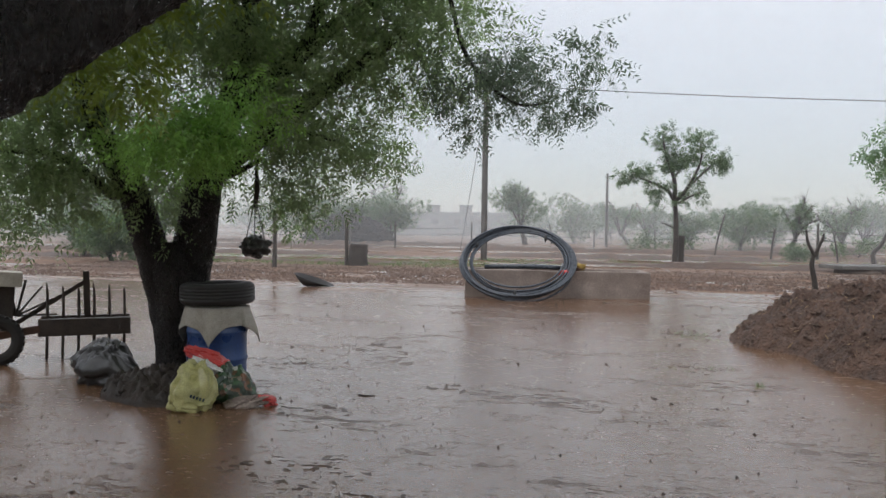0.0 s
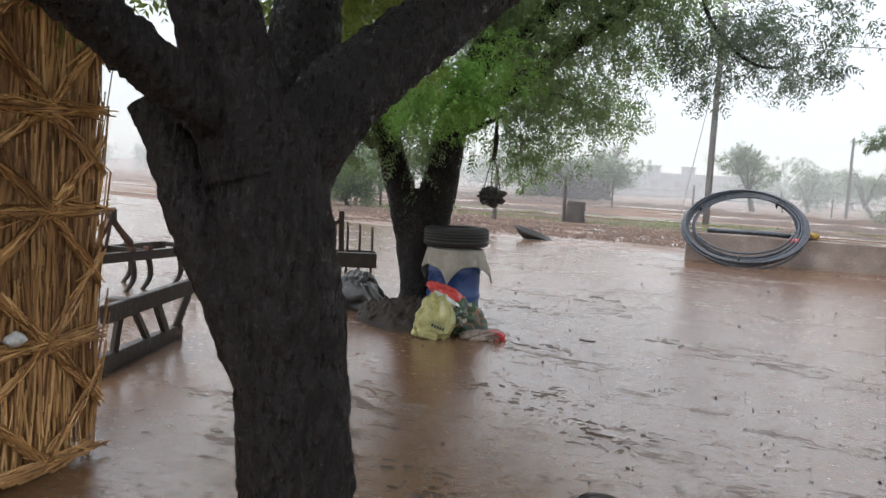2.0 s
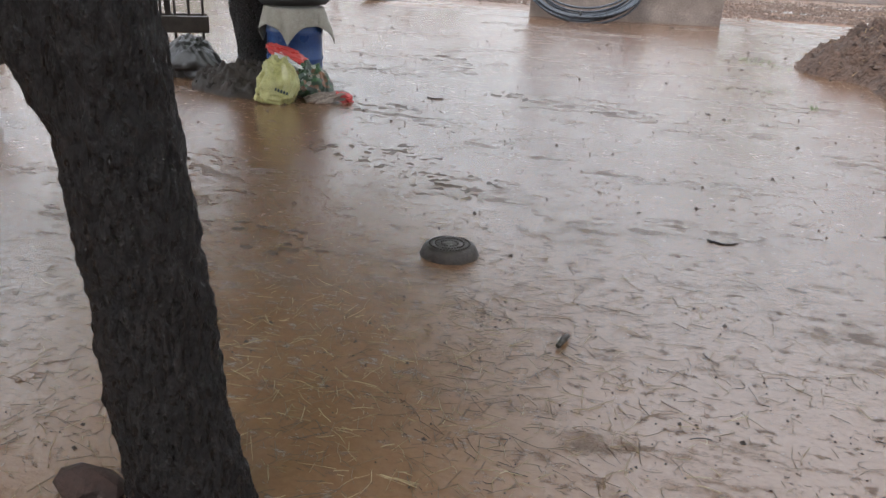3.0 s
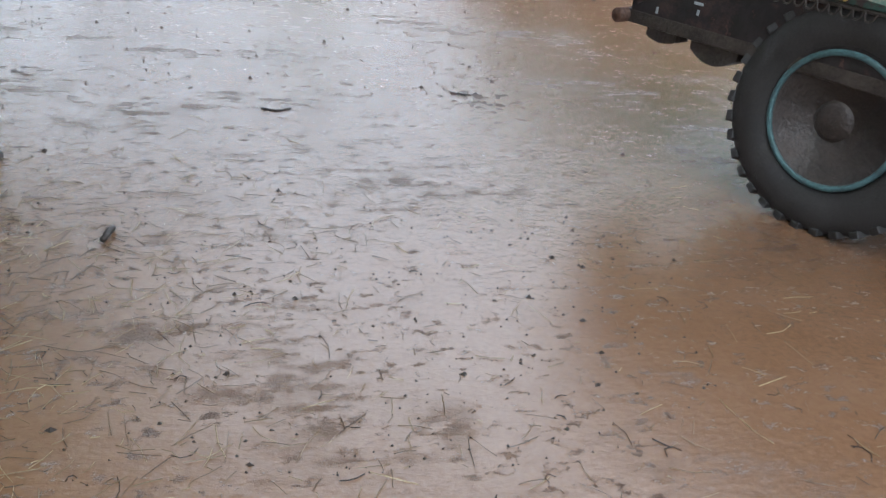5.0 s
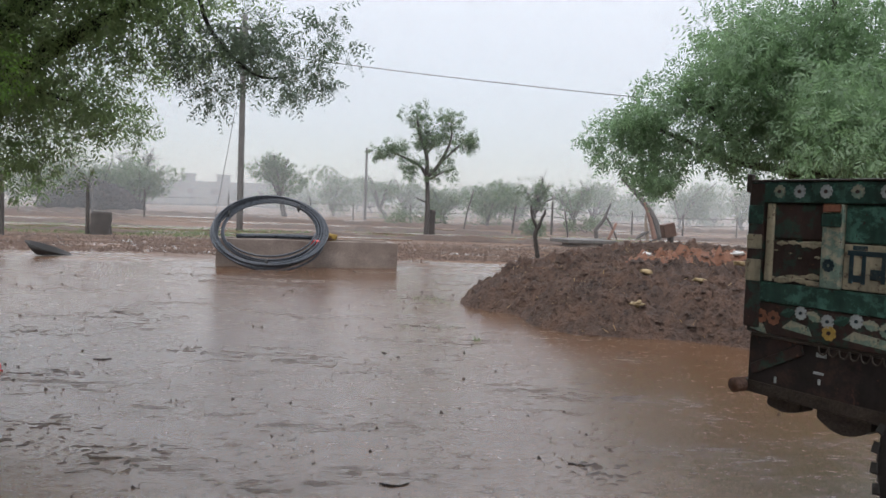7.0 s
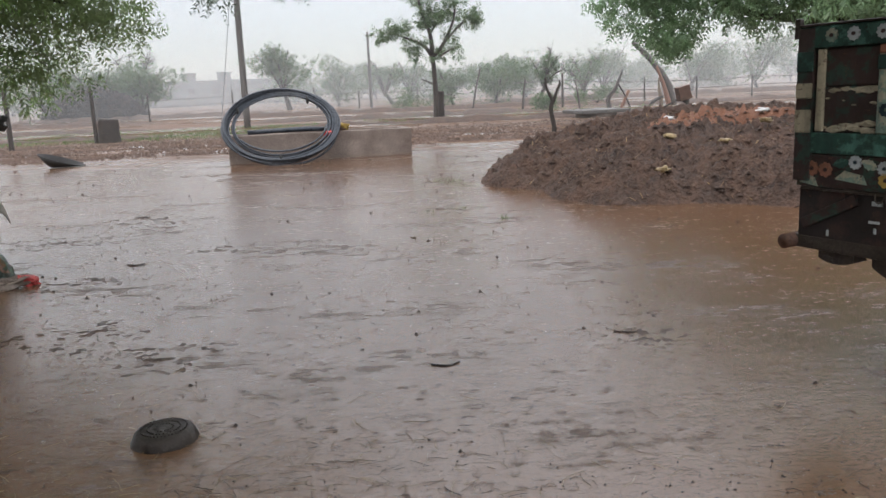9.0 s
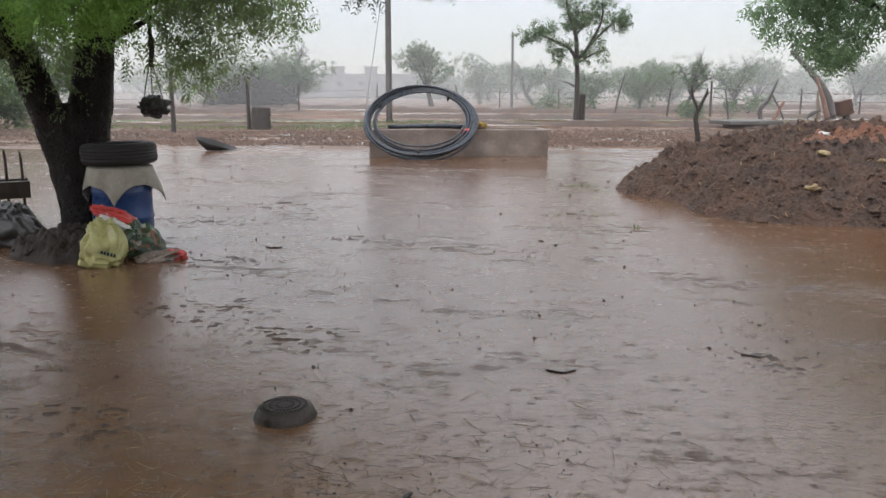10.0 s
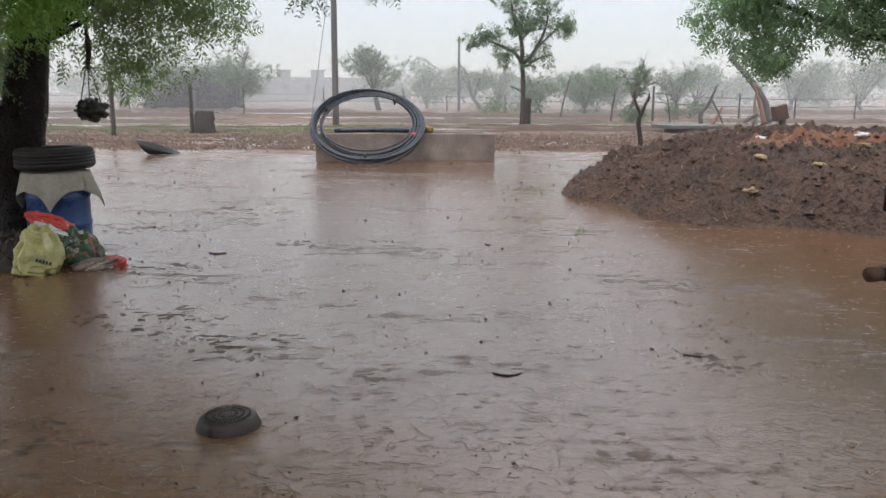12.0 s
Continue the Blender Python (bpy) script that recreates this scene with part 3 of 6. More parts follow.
def build_mud_lumps():
    for q, (x, y, r) in enumerate(((-1.6, 4.5, 0.5), (-2.3, 5.0, 0.55), (-3.9, 8.6, 0.7), (-3.2, 9.9, 0.8), (-4.0, 15.4, 0.7), (-3.3, 14.3, 0.5), (0.4, 12.8, 0.8), (0.4, 9.7, 0.5), (1.3, 4.4, 0.3), (-2.9, 6.6, 0.45), (-1.9, 7.8, 0.4), (-5.6, 6.0, 0.6), (-2.0, 3.2, 0.4), (1.9, 12.6, 0.5))):
        n = 96
        verts = []
        for j in range(n + 1):
            for i in range(n + 1):
                u, v = 2 * i / n - 1, 2 * j / n - 1
                p = Vector((x + u * r * 1.5, y + v * r, q))
                f = max(0, 1 - u * u - v * v)
                h = 0.5 * noise.noise(Vector((p.x * 3.5, p.y * 6, q))) + 0.8 * noise.noise(Vector((p.x * 13, p.y * 20, q))) + 0.7 * noise.noise(Vector((p.x * 34, p.y * 48, q)))
                verts.append((p.x, p.y, ground_height(p.x, p.y) - 0.010 + f ** 0.6 * (0.006 + 0.015 * h)))
        w = n + 1
        faces = [(j * w + i, j * w + i + 1, (j + 1) * w + i + 1, (j + 1) * w + i) for j in range(n) for i in range(n)]
        tagged(solid("mud_patch", verts, faces, MUD_LUMP, smooth=True), "ridges of wet dark mud standing out of the puddles", "mud", group="mud patches in the yard", kind="stuff")


build_mud_lumps()


def build_grass():
    rng = random.Random(14)
    def tufts(name, spots, label):
        verts, faces = [], []
        for x, y, h, n, r in spots:
            for _ in range(n):
                a, d = rng.random() * 6.28, r * rng.random() ** 0.5
                p = Vector((x + d * math.cos(a), y + d * math.sin(a), 0))
                p.z = ground_height(p.x, p.y) - 0.01
                lean = Vector((rng.gauss(0, 0.4), rng.gauss(0, 0.4), 1)) * h * rng.uniform(0.5, 1.2)
                s = Vector((math.cos(a * 3), math.sin(a * 3), 0)) * h * 0.06
                k = len(verts)
                verts += [p - s, p + s, p + lean * 0.6 + s * 0.7, p + lean * 0.6 - s * 0.7, p + lean + Vector((lean.x, lean.y, -0.2 * h)) * 0.4]
                faces += [(k, k + 1, k + 2, k + 3), (k + 3, k + 2, k + 4)]
        tagged(solid(name, verts, faces, GRASS), label, "grass", kind="stuff")
    field = [(rng.uniform(-22, -3), rng.uniform(29, 38), rng.uniform(0.06, 0.16), 14, 0.6) for _ in range(1000)]
    field += [(rng.uniform(-3, 14), rng.uniform(36, 46), rng.uniform(0.08, 0.2), 8, 0.6) for _ in range(220)]
    tufts("field_grass", field, "strip of thin green grass beyond the mud bank")
    tufts("yard_grass", [(0.45, 12.6, 0.07, 50, 0.25), (0.8, 12.1, 0.05, 30, 0.25), (0.95, 8.8, 0.07, 14, 0.05), (0.6, 9.7, 0.05, 24, 0.2), (0.2, 9.6, 0.04, 20, 0.2)], "small tufts of green grass in wet mud")


build_grass()


def build_mound():
    cx, cy, rx, ry = 5.2, 12.6, 4.0, 4.2
    n = 210
    verts, faces = [], []
    for j in range(n + 1):
        for i in range(n + 1):
            x, y = cx + (2.3 * i / n - 1.15) * rx, cy + (2.3 * j / n - 1.15) * ry
            q = ((x - cx) / rx) ** 2 + ((y - cy) / ry) ** 2
            q += 0.22 * noise.noise(Vector((x * 0.7, y * 0.7, 2)))
            h = 0.86 * max(0, 1 - q) ** 0.6 if q < 1 else -0.12 * min(1, (q - 1) * 4)
            if h > 0:
                v = Vector((x, y, 0))
                h += min(1, h * 4) * (0.12 * noise.noise(v * 1.3) + 0.09 * noise.noise(v * 2.7) + 0.16 * abs(noise.noise(v * 4)) + 0.12 * noise.noise(v * 9) + 0.08 * noise.noise(v * 19))
            verts.append((x, y, h))
    w = n + 1
    faces = [(j * w + i, j * w + i + 1, (j + 1) * w + i + 1, (j + 1) * w + i) for j in range(n) for i in range(n)]
    mound = solid("dung_mound", verts, faces, CLAY, smooth=True)
    tagged(mound, "broad heap of dark wet soil and dung with red clay", "mound")
    # fresh red clay tipped on the crest
    mound.data.materials.append(RED_CLAY)
    for f in mound.data.polygons:
        c = f.center
        q = ((c.x - 4.7) / 1.5) ** 2 + ((c.y - 11.9) / 1.0) ** 2 + 1.4 * noise.noise(Vector((c.x * 1.6, c.y * 1.6, 4))) + 0.7 * noise.noise(Vector((c.x * 5, c.y * 5, 9)))
        if q < 0.75:
            f.material_index = 1
    rng = random.Random(21)
    height = {}
    for v in verts:
        height[(round(v[0] * 10), round(v[1] * 10))] = v[2]
    cv, cf = [], []
    sv, sf = [], []
    for k in range(22000):
        v = verts[rng.randrange(len(verts))]
        if v[2] < 0.02:
            continue
        if k % 5 < 2:
            s = rng.uniform(0.012, 0.055) * (1.5 if rng.random() < 0.1 else 1)
            b = len(cv)
            for j in range(4):
                a = j * 1.57 + k
                cv.append((v[0] + s * math.cos(a) * rng.uniform(0.6, 1.2), v[1] + s * math.sin(a) * rng.uniform(0.6, 1.2), v[2] - 0.01))
            cv.append((v[0], v[1], v[2] + s * rng.uniform(0.2, 0.5)))
            cf += [(b + j, b + (j + 1) % 4, b + 4) for j in range(4)]
        else:
            if k % 5 == 4:
                continue
            a, ln = rng.random() * 6.28, rng.uniform(0.03, 0.12)
            d, s = Vector((math.cos(a), math.sin(a), rng.gauss(0, 0.3))) * ln, Vector((-math.sin(a), math.cos(a), 0)) * 0.004
            p = Vector(v) + Vector((0, 0, 0.012))
            b = len(sv)
            sv += [p - s, p + s, p + d + s, p + d - s, p + d * 0.5 + Vector((0, 0, 0.006))]
            sf += [(b, b + 1, b + 2, b + 3), (b, b + 1, b + 4), (b + 2, b + 3, b + 4)]
    tagged(solid("mound_clods", cv, cf, CLAY), "small clods lying on the dung heap", "clods", kind="stuff")
    tagged(solid("mound_straw", sv, sf, OLD_STRAW), "straw stalks lying on the dung heap", "straw", kind="stuff")
    for k, (x, y, m) in enumerate(((3.0, 9.6, PALE_STRAW), (4.0, 10.2, PALE_STRAW), (3.9, 12.2, WHITE_PLASTIC), (4.6, 10.4, PALE_STRAW), (5.0, 11.4, WHITE_PLASTIC), (3.4, 10.6, PALE_STRAW))):
        z = max((v[2] for v in verts if abs(v[0] - x) < 0.06 and abs(v[1] - y) < 0.06), default=0.1)
        bm = lump(bmesh.new(), (x, y, z + 0.02), (0.08, 0.05, 0.03), k + 4, 3, 0.9)
        tagged(part("plastic_scrap", bm, m, smooth=True), "crumpled scrap of plastic on the dung heap", "litter", group="plastic scraps on the heap")


build_mound()


# ---- the shade tree close to the camera ----
def build_near_tree():
    t = thing("shade_tree", (-1.2, 1.27, 0), "neem tree with a dark wet furrowed trunk forking low", "tree")
    bm = bmesh.new()
    tube(bm, [(-0.03, 0.07, -0.08), (-0.025, 0.045, 0.1), (-0.035, 0.01, 0.35), (-0.048, -0.02, 0.75), (-0.07, -0.045, 1.12), (-0.10, -0.078, 1.37), (-0.115, -0.09, 1.56), (-0.12, -0.11, 1.66)],
         [0.165, 0.148, 0.134, 0.130, 0.128, 0.128, 0.13, 0.09], 130, 44, 0.05, 7, plates=0.017)
    limbs = [
        ([(-0.10, -0.06, 1.48), (-0.03, 0.03, 1.66), (0.03, 0.2, 1.80), (0.1, 0.38, 1.95), (0.2, 0.62, 2.15), (0.45, 1.0, 2.5), (0.8, 1.6, 2.9)], [0.10, 0.092, 0.085, 0.08, 0.075, 0.06, 0.04]),
        ([(-0.12, -0.12, 1.5), (-0.15, -0.18, 1.72), (-0.15, -0.26, 1.95), (-0.14, -0.32, 2.3), (-0.1, -0.3, 2.9)], [0.11, 0.095, 0.085, 0.08, 0.05]),
        ([(-0.13, -0.03, 1.52), (-0.19, 0.10, 1.74), (-0.26, 0.2, 1.98), (-0.36, 0.33, 2.3), (-0.5, 0.5, 3.0)], [0.10, 0.085, 0.08, 0.075, 0.05]),
        ([(-0.05, -0.06, 0.92), (-0.11, -0.10, 1.09), (-0.172, -0.138, 1.255), (-0.237, -0.175, 1.42), (-0.285, -0.20, 1.55), (-0.322, -0.222, 1.635)], [0.07, 0.073, 0.071, 0.066, 0.058, 0.056]),
        ([(-0.15, -0.2, 1.6), (-0.155, -0.32, 1.66), (-0.155, -0.45, 1.73), (-0.125, -0.6, 1.79), (-0.08, -0.85, 1.86), (0, -1.3, 2.1)], [0.062, 0.054, 0.05, 0.05, 0.048, 0.04]),
    ]
    for pts, rad in limbs:
        tube(bm, pts, rad, 72, 26, 0.07, 8, plates=0.013)
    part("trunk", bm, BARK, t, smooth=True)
    outer = [[(-1.0, 1.6, 2.75), (-1.3, 2.0, 2.5), (-1.5, 2.4, 2.45)], [(-1.2, 1.2, 2.7), (-1.7, 1.6, 2.45), (-2.1, 1.9, 2.4)], [(-1.5, 0.7, 2.7), (-2.2, 1.0, 2.45), (-2.6, 1.2, 2.35)]]
    foliage("crown", clumps_along(outer, 0.0, 0.22, 0.3, 13, 4), 40, 0.2, 0.06, MID_LEAF, t, 3)
    # crown above the view; last two limbs only added to darken puddle reflections
    high = [[(0.1, 1.2, 3.4), (0.4, 2.4, 3.9), (0.5, 3.6, 4.2)], [(-0.6, 1.6, 3.6), (-0.8, 3.0, 4.2), (-0.9, 4.2, 4.5)], [(-1.4, 1.6, 3.7), (-2.2, 2.6, 4.2)], [(-0.2, 0.6, 3.2), (-0.1, 1.4, 4.2), (0.2, 2.6, 4.8)], [(-0.2, -0.4, 3.2), (-0.6, -1.2, 3.8)], [(1.0, 0.6, 3.5), (2.0, 1.7, 4.1), (2.5, 3.0, 4.6)], [(0.8, 1.2, 3.5), (1.5, 2.5, 4.3), (1.8, 3.7, 4.8)]]
    bm = bmesh.new()
    for p in high:
        tube(bm, [(-0.15, 0.0, 2.4)] + p, [0.05, 0.04, 0.03, 0.015], 8, 4, 0.1, 6)
    part("unseen_limb", bm, BARK, t, smooth=True)
    foliage("upper_crown", clumps_along(high, 0.05, 0.5, 0.6, 44, 44), 60, 0.26, 0.095, LEAF, t, 45)
    for k, (x, y, s) in enumerate(((-0.10, -0.12, 0.085), (0.05, -0.07, 0.06), (-0.24, -0.16, 0.08), (-0.3, 0.0, 0.08), (-0.14, -0.24, 0.05))):
        b = lump(bmesh.new(), (-1.2 + x, 1.27 + y, 0.03), (s * 1.2, s * 0.8, s * 0.7), k + 2, 2, 0.4)
        tagged(part("stone", b, WET_STONE, smooth=False), "wet reddish stone at the foot of the tree", "stone", group="stones round the trunk")


build_near_tree()


# ---- the tree by the blue drum ----
def build_drum_tree():
    t = thing("neem_tree", (-4.75, 7.35, 0), "spreading neem tree with two stems and drooping leaves", "tree")
    o = Vector((-4.75, 7.35, 0))

    def rel(*pts):
        return [Vector(p) - o for p in pts]

    lim = {
        "left": (rel((-4.70, 7.33, 0.5), (-4.76, 7.28, 0.95), (-4.84, 7.18, 1.4), (-4.90, 6.98, 1.9), (-4.9, 6.5, 2.4), (-4.8, 6.1, 2.9), (-4.6, 5.7, 3.4)), [0.16, 0.165, 0.16, 0.14, 0.10, 0.07, 0.04]),
        "right": (rel((-4.66, 7.36, 0.4), (-4.55, 7.4, 0.95), (-4.47, 7.43, 1.45), (-4.38, 7.44, 2.0), (-4.2, 7.5, 2.6), (-4.08, 7.65, 3.2), (-4.05, 7.9, 4.0)), [0.18, 0.20, 0.205, 0.18, 0.14, 0.10, 0.06]),
        "a": (rel((-4.36, 7.45, 2.0), (-3.65, 7.5, 2.5), (-2.95, 7.47, 2.95), (-2.3, 7.35, 3.3)), [0.11, 0.095, 0.07, 0.035]),
        "b": (rel((-4.2, 7.5, 2.6), (-3.4, 7.53, 3.2), (-2.7, 7.45, 3.6), (-1.9, 7.25, 3.65)), [0.11, 0.09, 0.06, 0.035]),
        "c": (rel((-1.9, 7.25, 3.65), (-1.74, 7.2, 3.1), (-1.58, 7.18, 2.86), (-1.4, 7.22, 2.68), (-1.22, 7.27, 2.6), (-1.0, 7.3, 2.62)), [0.022, 0.02, 0.018, 0.016, 0.012, 0.008]),
        "d": (rel((-5.06, 6.95, 1.8), (-4.3, 6.3, 2.2), (-3.6, 6.05, 2.25), (-3.25, 5.95, 2.2)), [0.05, 0.035, 0.025, 0.012]),
        "e": (rel((-4.4, 7.42, 1.9), (-4.02, 7.45, 2.06), (-3.9, 7.7, 2.2)), [0.04, 0.03, 0.018]),
        "f": (rel((-3.65, 7.5, 2.5), (-3.3, 7.8, 2.42), (-3.1, 8.1, 2.35)), [0.03, 0.02, 0.01]),
        "g": (rel((-5.06, 6.95, 1.8), (-5.2, 6.5, 2.1), (-5.4, 6.2, 2.15), (-5.8, 6.0, 2.1)), [0.05, 0.04, 0.025, 0.012]),
        "h": (rel((-4.2, 7.5, 2.6), (-4.3, 8.1, 3.2), (-4.3, 9.0, 3.6)), [0.06, 0.045, 0.02]),
        "i": (rel((-4.9, 6.6, 2.3), (-5.4, 7.2, 3.0), (-5.9, 7.6, 3.4)), [0.05, 0.04, 0.02]),
    }
    for k, pts in enumerate(([(-4.1, 7.65, 3.2), (-3.6, 7.0, 4.3), (-3.0, 6.5, 5.0)], [(-4.1, 7.65, 3.2), (-4.2, 7.3, 4.6), (-4.3, 6.9, 5.6)], [(-4.6, 5.7, 3.4), (-4.2, 5.4, 4.2), (-3.6, 5.2, 4.8)], [(-3.4, 7.53, 3.2), (-2.7, 7.0, 4.2), (-2.0, 6.6, 4.6)], [(-4.05, 7.9, 4.0), (-4.4, 8.6, 5.0), (-4.6, 9.2, 5.6)], [(-4.6, 5.7, 3.4), (-5.2, 5.4, 4.4), (-5.8, 5.4, 5.0)], [(-4.1, 7.65, 3.2), (-3.4, 7.0, 5.2), (-2.6, 6.6, 6.4)], [(-4.3, 6.9, 5.4), (-4.6, 6.4, 6.6), (-5.0, 6.0, 7.2)], [(-5.8, 5.4, 4.9), (-6.4, 5.1, 5.6), (-7.0, 5.0, 6.2)], [(-4.6, 5.7, 3.4), (-5.0, 4.7, 4.8), (-5.4, 4.2, 5.4)])):
        lim["top%d" % k] = (rel(*pts), [0.06, 0.045, 0.02])
    bm = bmesh.new()
    tube(bm, rel((-4.60, 7.35, -0.1), (-4.61, 7.35, 0.3), (-4.63, 7.35, 0.75), (-4.65, 7.34, 1.12), (-4.68, 7.33, 1.36)), [0.24, 0.215, 0.235, 0.26, 0.20], 44, 16, 0.06, 5, plates=0.014)
    for pts, rad in lim.values():
        tube(bm, pts, rad, 14, 6, 0.08, 6)
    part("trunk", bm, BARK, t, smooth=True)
    main = [lim[k][0] for k in "left right a b f h i g".split()]
    foliage("crown", clumps_along(main, 0.46, 0.36, 0.36, 26, 8), 44, 0.22, 0.062, LEAF, t, 5)
    tops = [v[0] for k, v in lim.items() if k.startswith("top")]
    foliage("upper_crown", clumps_along(tops, 0.15, 0.5, 0.65, 18, 18), 60, 0.27, 0.085, LEAF, t, 55)
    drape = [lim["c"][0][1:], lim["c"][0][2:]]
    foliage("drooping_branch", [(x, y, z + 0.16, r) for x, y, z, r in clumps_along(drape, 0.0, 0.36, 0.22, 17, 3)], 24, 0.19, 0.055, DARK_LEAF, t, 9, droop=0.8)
    foliage("bright_spray", clumps_along([lim["d"][0], lim["d"][0]], 0.35, 0.22, 0.24, 11, 6), 44, 0.19, 0.058, YOUNG_LEAF, t, 12, label="fresh light green leaves")
    low = [rel((-4.3, 7.6, 2.0), (-3.9, 7.9, 1.8), (-3.6, 8.1, 1.75)), rel((-5.2, 6.4, 1.8), (-5.7, 6.3, 1.75))]
    foliage("low_leaves", clumps_along(low, 0.0, 0.16, 0.22, 9, 2), 22, 0.2, 0.07, LEAF, t, 15, droop=0.7)
    # mud banked up round the stem
    mud_heap("mud_bank", -4.35, 6.75, 0.62, 0.5, 0.20, 3, "dark mud heaped round the foot of the tree", mat=DUNG)
    rng = random.Random(52)
    bm = bmesh.new()
    for k in range(260):
        a, r = rng.random() * 6.28, 0.55 * rng.random() ** 0.5
        c = Vector((-4.35 + r * math.cos(a), 6.75 + 0.8 * r * math.sin(a), 0.05 + 0.16 * (1 - r / 0.6)))
        lump(bm, c, (rng.uniform(0.015, 0.05), rng.uniform(0.015, 0.04), rng.uniform(0.015, 0.04)), k * 0.37, 1, 0.6)
    tagged(part("mud_clods", bm, DUNG), "dark wet clods and dung crumbs round the tree", "clods", kind="stuff")


build_drum_tree()


def build_hanging_pot():
    t = thing("hanging_pot", (-3.95, 7.65, 1.33), "small dark ragged bird pot hung on strings from a branch", "pot")
    bm = lump(bmesh.new(), (0, 0, -0.01), (0.14, 0.12, 0.10), 5, 4, 0.55, 2.2)
    part("bowl", bm, DARK_PLASTIC, t, smooth=True)
    for k in range(3):
        a = k * 2.1
        bm = tube(bmesh.new(), [(0.105 * math.cos(a), 0.105 * math.sin(a), 0.06), (0.02 * math.cos(a), 0.02 * math.sin(a), 0.4)], [0.006, 0.006], 5, 2)
        part("string", bm, IRON, t)
    bm = tube(bmesh.new(), [(0, 0, 0.38), (0.02, 0, 0.55), (0.0, 0.02, 0.85)], [0.02, 0.028, 0.015], 8, 4, 0.2, 20)
    part("rope_knot", bm, IRON, t, smooth=True)


build_hanging_pot()


# ---- drum, tyre, sacks ----
def build_drum():
    t = thing("plastic_drum", (-4.13, 7.25, 0), "blue plastic drum standing in mud under the tree", "drum")
    prof = [(0.24, -0.02), (0.265, 0.0), (0.275, 0.05), (0.275, 0.24), (0.285, 0.26), (0.285, 0.28), (0.275, 0.3), (0.275, 0.50), (0.285, 0.52), (0.285, 0.54), (0.275, 0.56), (0.27, 0.68), (0.25, 0.72), (0.245, 0.74)]
    part("body", lathe(bmesh.new(), prof, 40), BLUE, t, smooth=True)
    part("lid", lathe(bmesh.new(), [(0.262, 0.70), (0.268, 0.71), (0.268, 0.745), (0.25, 0.752), (0.05, 0.755)], 40), BLUE, t, smooth=True)


build_drum()


def build_drum_cloth():
    """A square of sacking laid over the drum, its corners hanging down."""
    n, half = 60, 0.45
    bm = bmesh.new()
    grid = []
    turn = radians(-28)
    for j in range(n + 1):
        row = []
        for i in range(n + 1):
            u, v = (2 * i / n - 1) * half, (2 * j / n - 1) * half
            r, a = math.hypot(u, v), math.atan2(v, u) + turn
            rim = 0.285
            if r <= rim:
                p = Vector((r * math.cos(a), r * math.sin(a), 0.765))
            else:
                drop = r - rim
                flare = 0.012 + 0.045 * min(1, drop / 0.2) * (0.5 + 0.5 * math.sin(a * 9)) + (0.22 * drop if 0 < a + 0.2 < 1.2 else 0.04 * drop)
                p = Vector(((rim + flare) * math.cos(a), (rim + flare) * math.sin(a), 0.765 - drop))
            p += Vector((0, 0, 0.006)) * noise.noise(p * 14)
            row.append(bm.verts.new(p))
        grid.append(row)
    for j in range(n):
        for i in range(n):
            bm.faces.new((grid[j][i], grid[j][i + 1], grid[j + 1][i + 1], grid[j + 1][i]))
    o = part("sacking_cloth", bm, SACKING, smooth=True)
    o.matrix_basis = pose(-4.13, 7.25, 0)
    so = o.modifiers.new("thickness", "SOLIDIFY")
    so.thickness = 0.006
    tagged(o, "wet beige sacking draped over the blue drum", "cloth")


build_drum_cloth()


def tyre_mesh(R, r_in, width, blocks, depth, bm=None):
    """Tyre lying about z: rounded shoulders and raised tread blocks."""
    bm = bm or bmesh.new()
    w = width / 2
    prof = [(r_in, -w * 0.75), (r_in + 0.02, -w * 0.92), ((R + r_in) / 2, -w * 1.04), (R - 0.03, -w * 0.92), (R - 0.006, -w * 0.7), (R, -w * 0.35), (R, w * 0.35), (R - 0.006, w * 0.7), (R - 0.03, w * 0.92), ((R + r_in) / 2, w * 1.04), (r_in + 0.02, w * 0.92), (r_in, w * 0.75), (r_in + 0.015, w * 0.6), (R - 0.05, w * 0.5), (R - 0.05, -w * 0.5), (r_in + 0.015, -w * 0.6)]
    seg = 56
    rings = [[bm.verts.new((r * math.cos(2 * math.pi * k / seg), r * math.sin(2 * math.pi * k / seg), z)) for k in range(seg)] for r, z in prof]
    for i in range(len(rings)):
        a, b = rings[i], rings[(i + 1) % len(rings)]
        for k in range(seg):
            bm.faces.new((a[k], a[(k + 1) % seg], b[(k + 1) % seg], b[k]))
    for k in range(blocks):
        a = 2 * math.pi * k / blocks
        for s in (-1, 1):
            m = pose(0, 0, 0, 0, 0, math.degrees(a + (0.5 if s > 0 else 0) * 2 * math.pi / blocks)) @ pose(R - 0.006, 0, s * w * 0.55, s * 18, 0, 0)
            box(bm, (depth * 2, 2 * math.pi * R / blocks * 0.55, w * 0.85), m)
    return bm


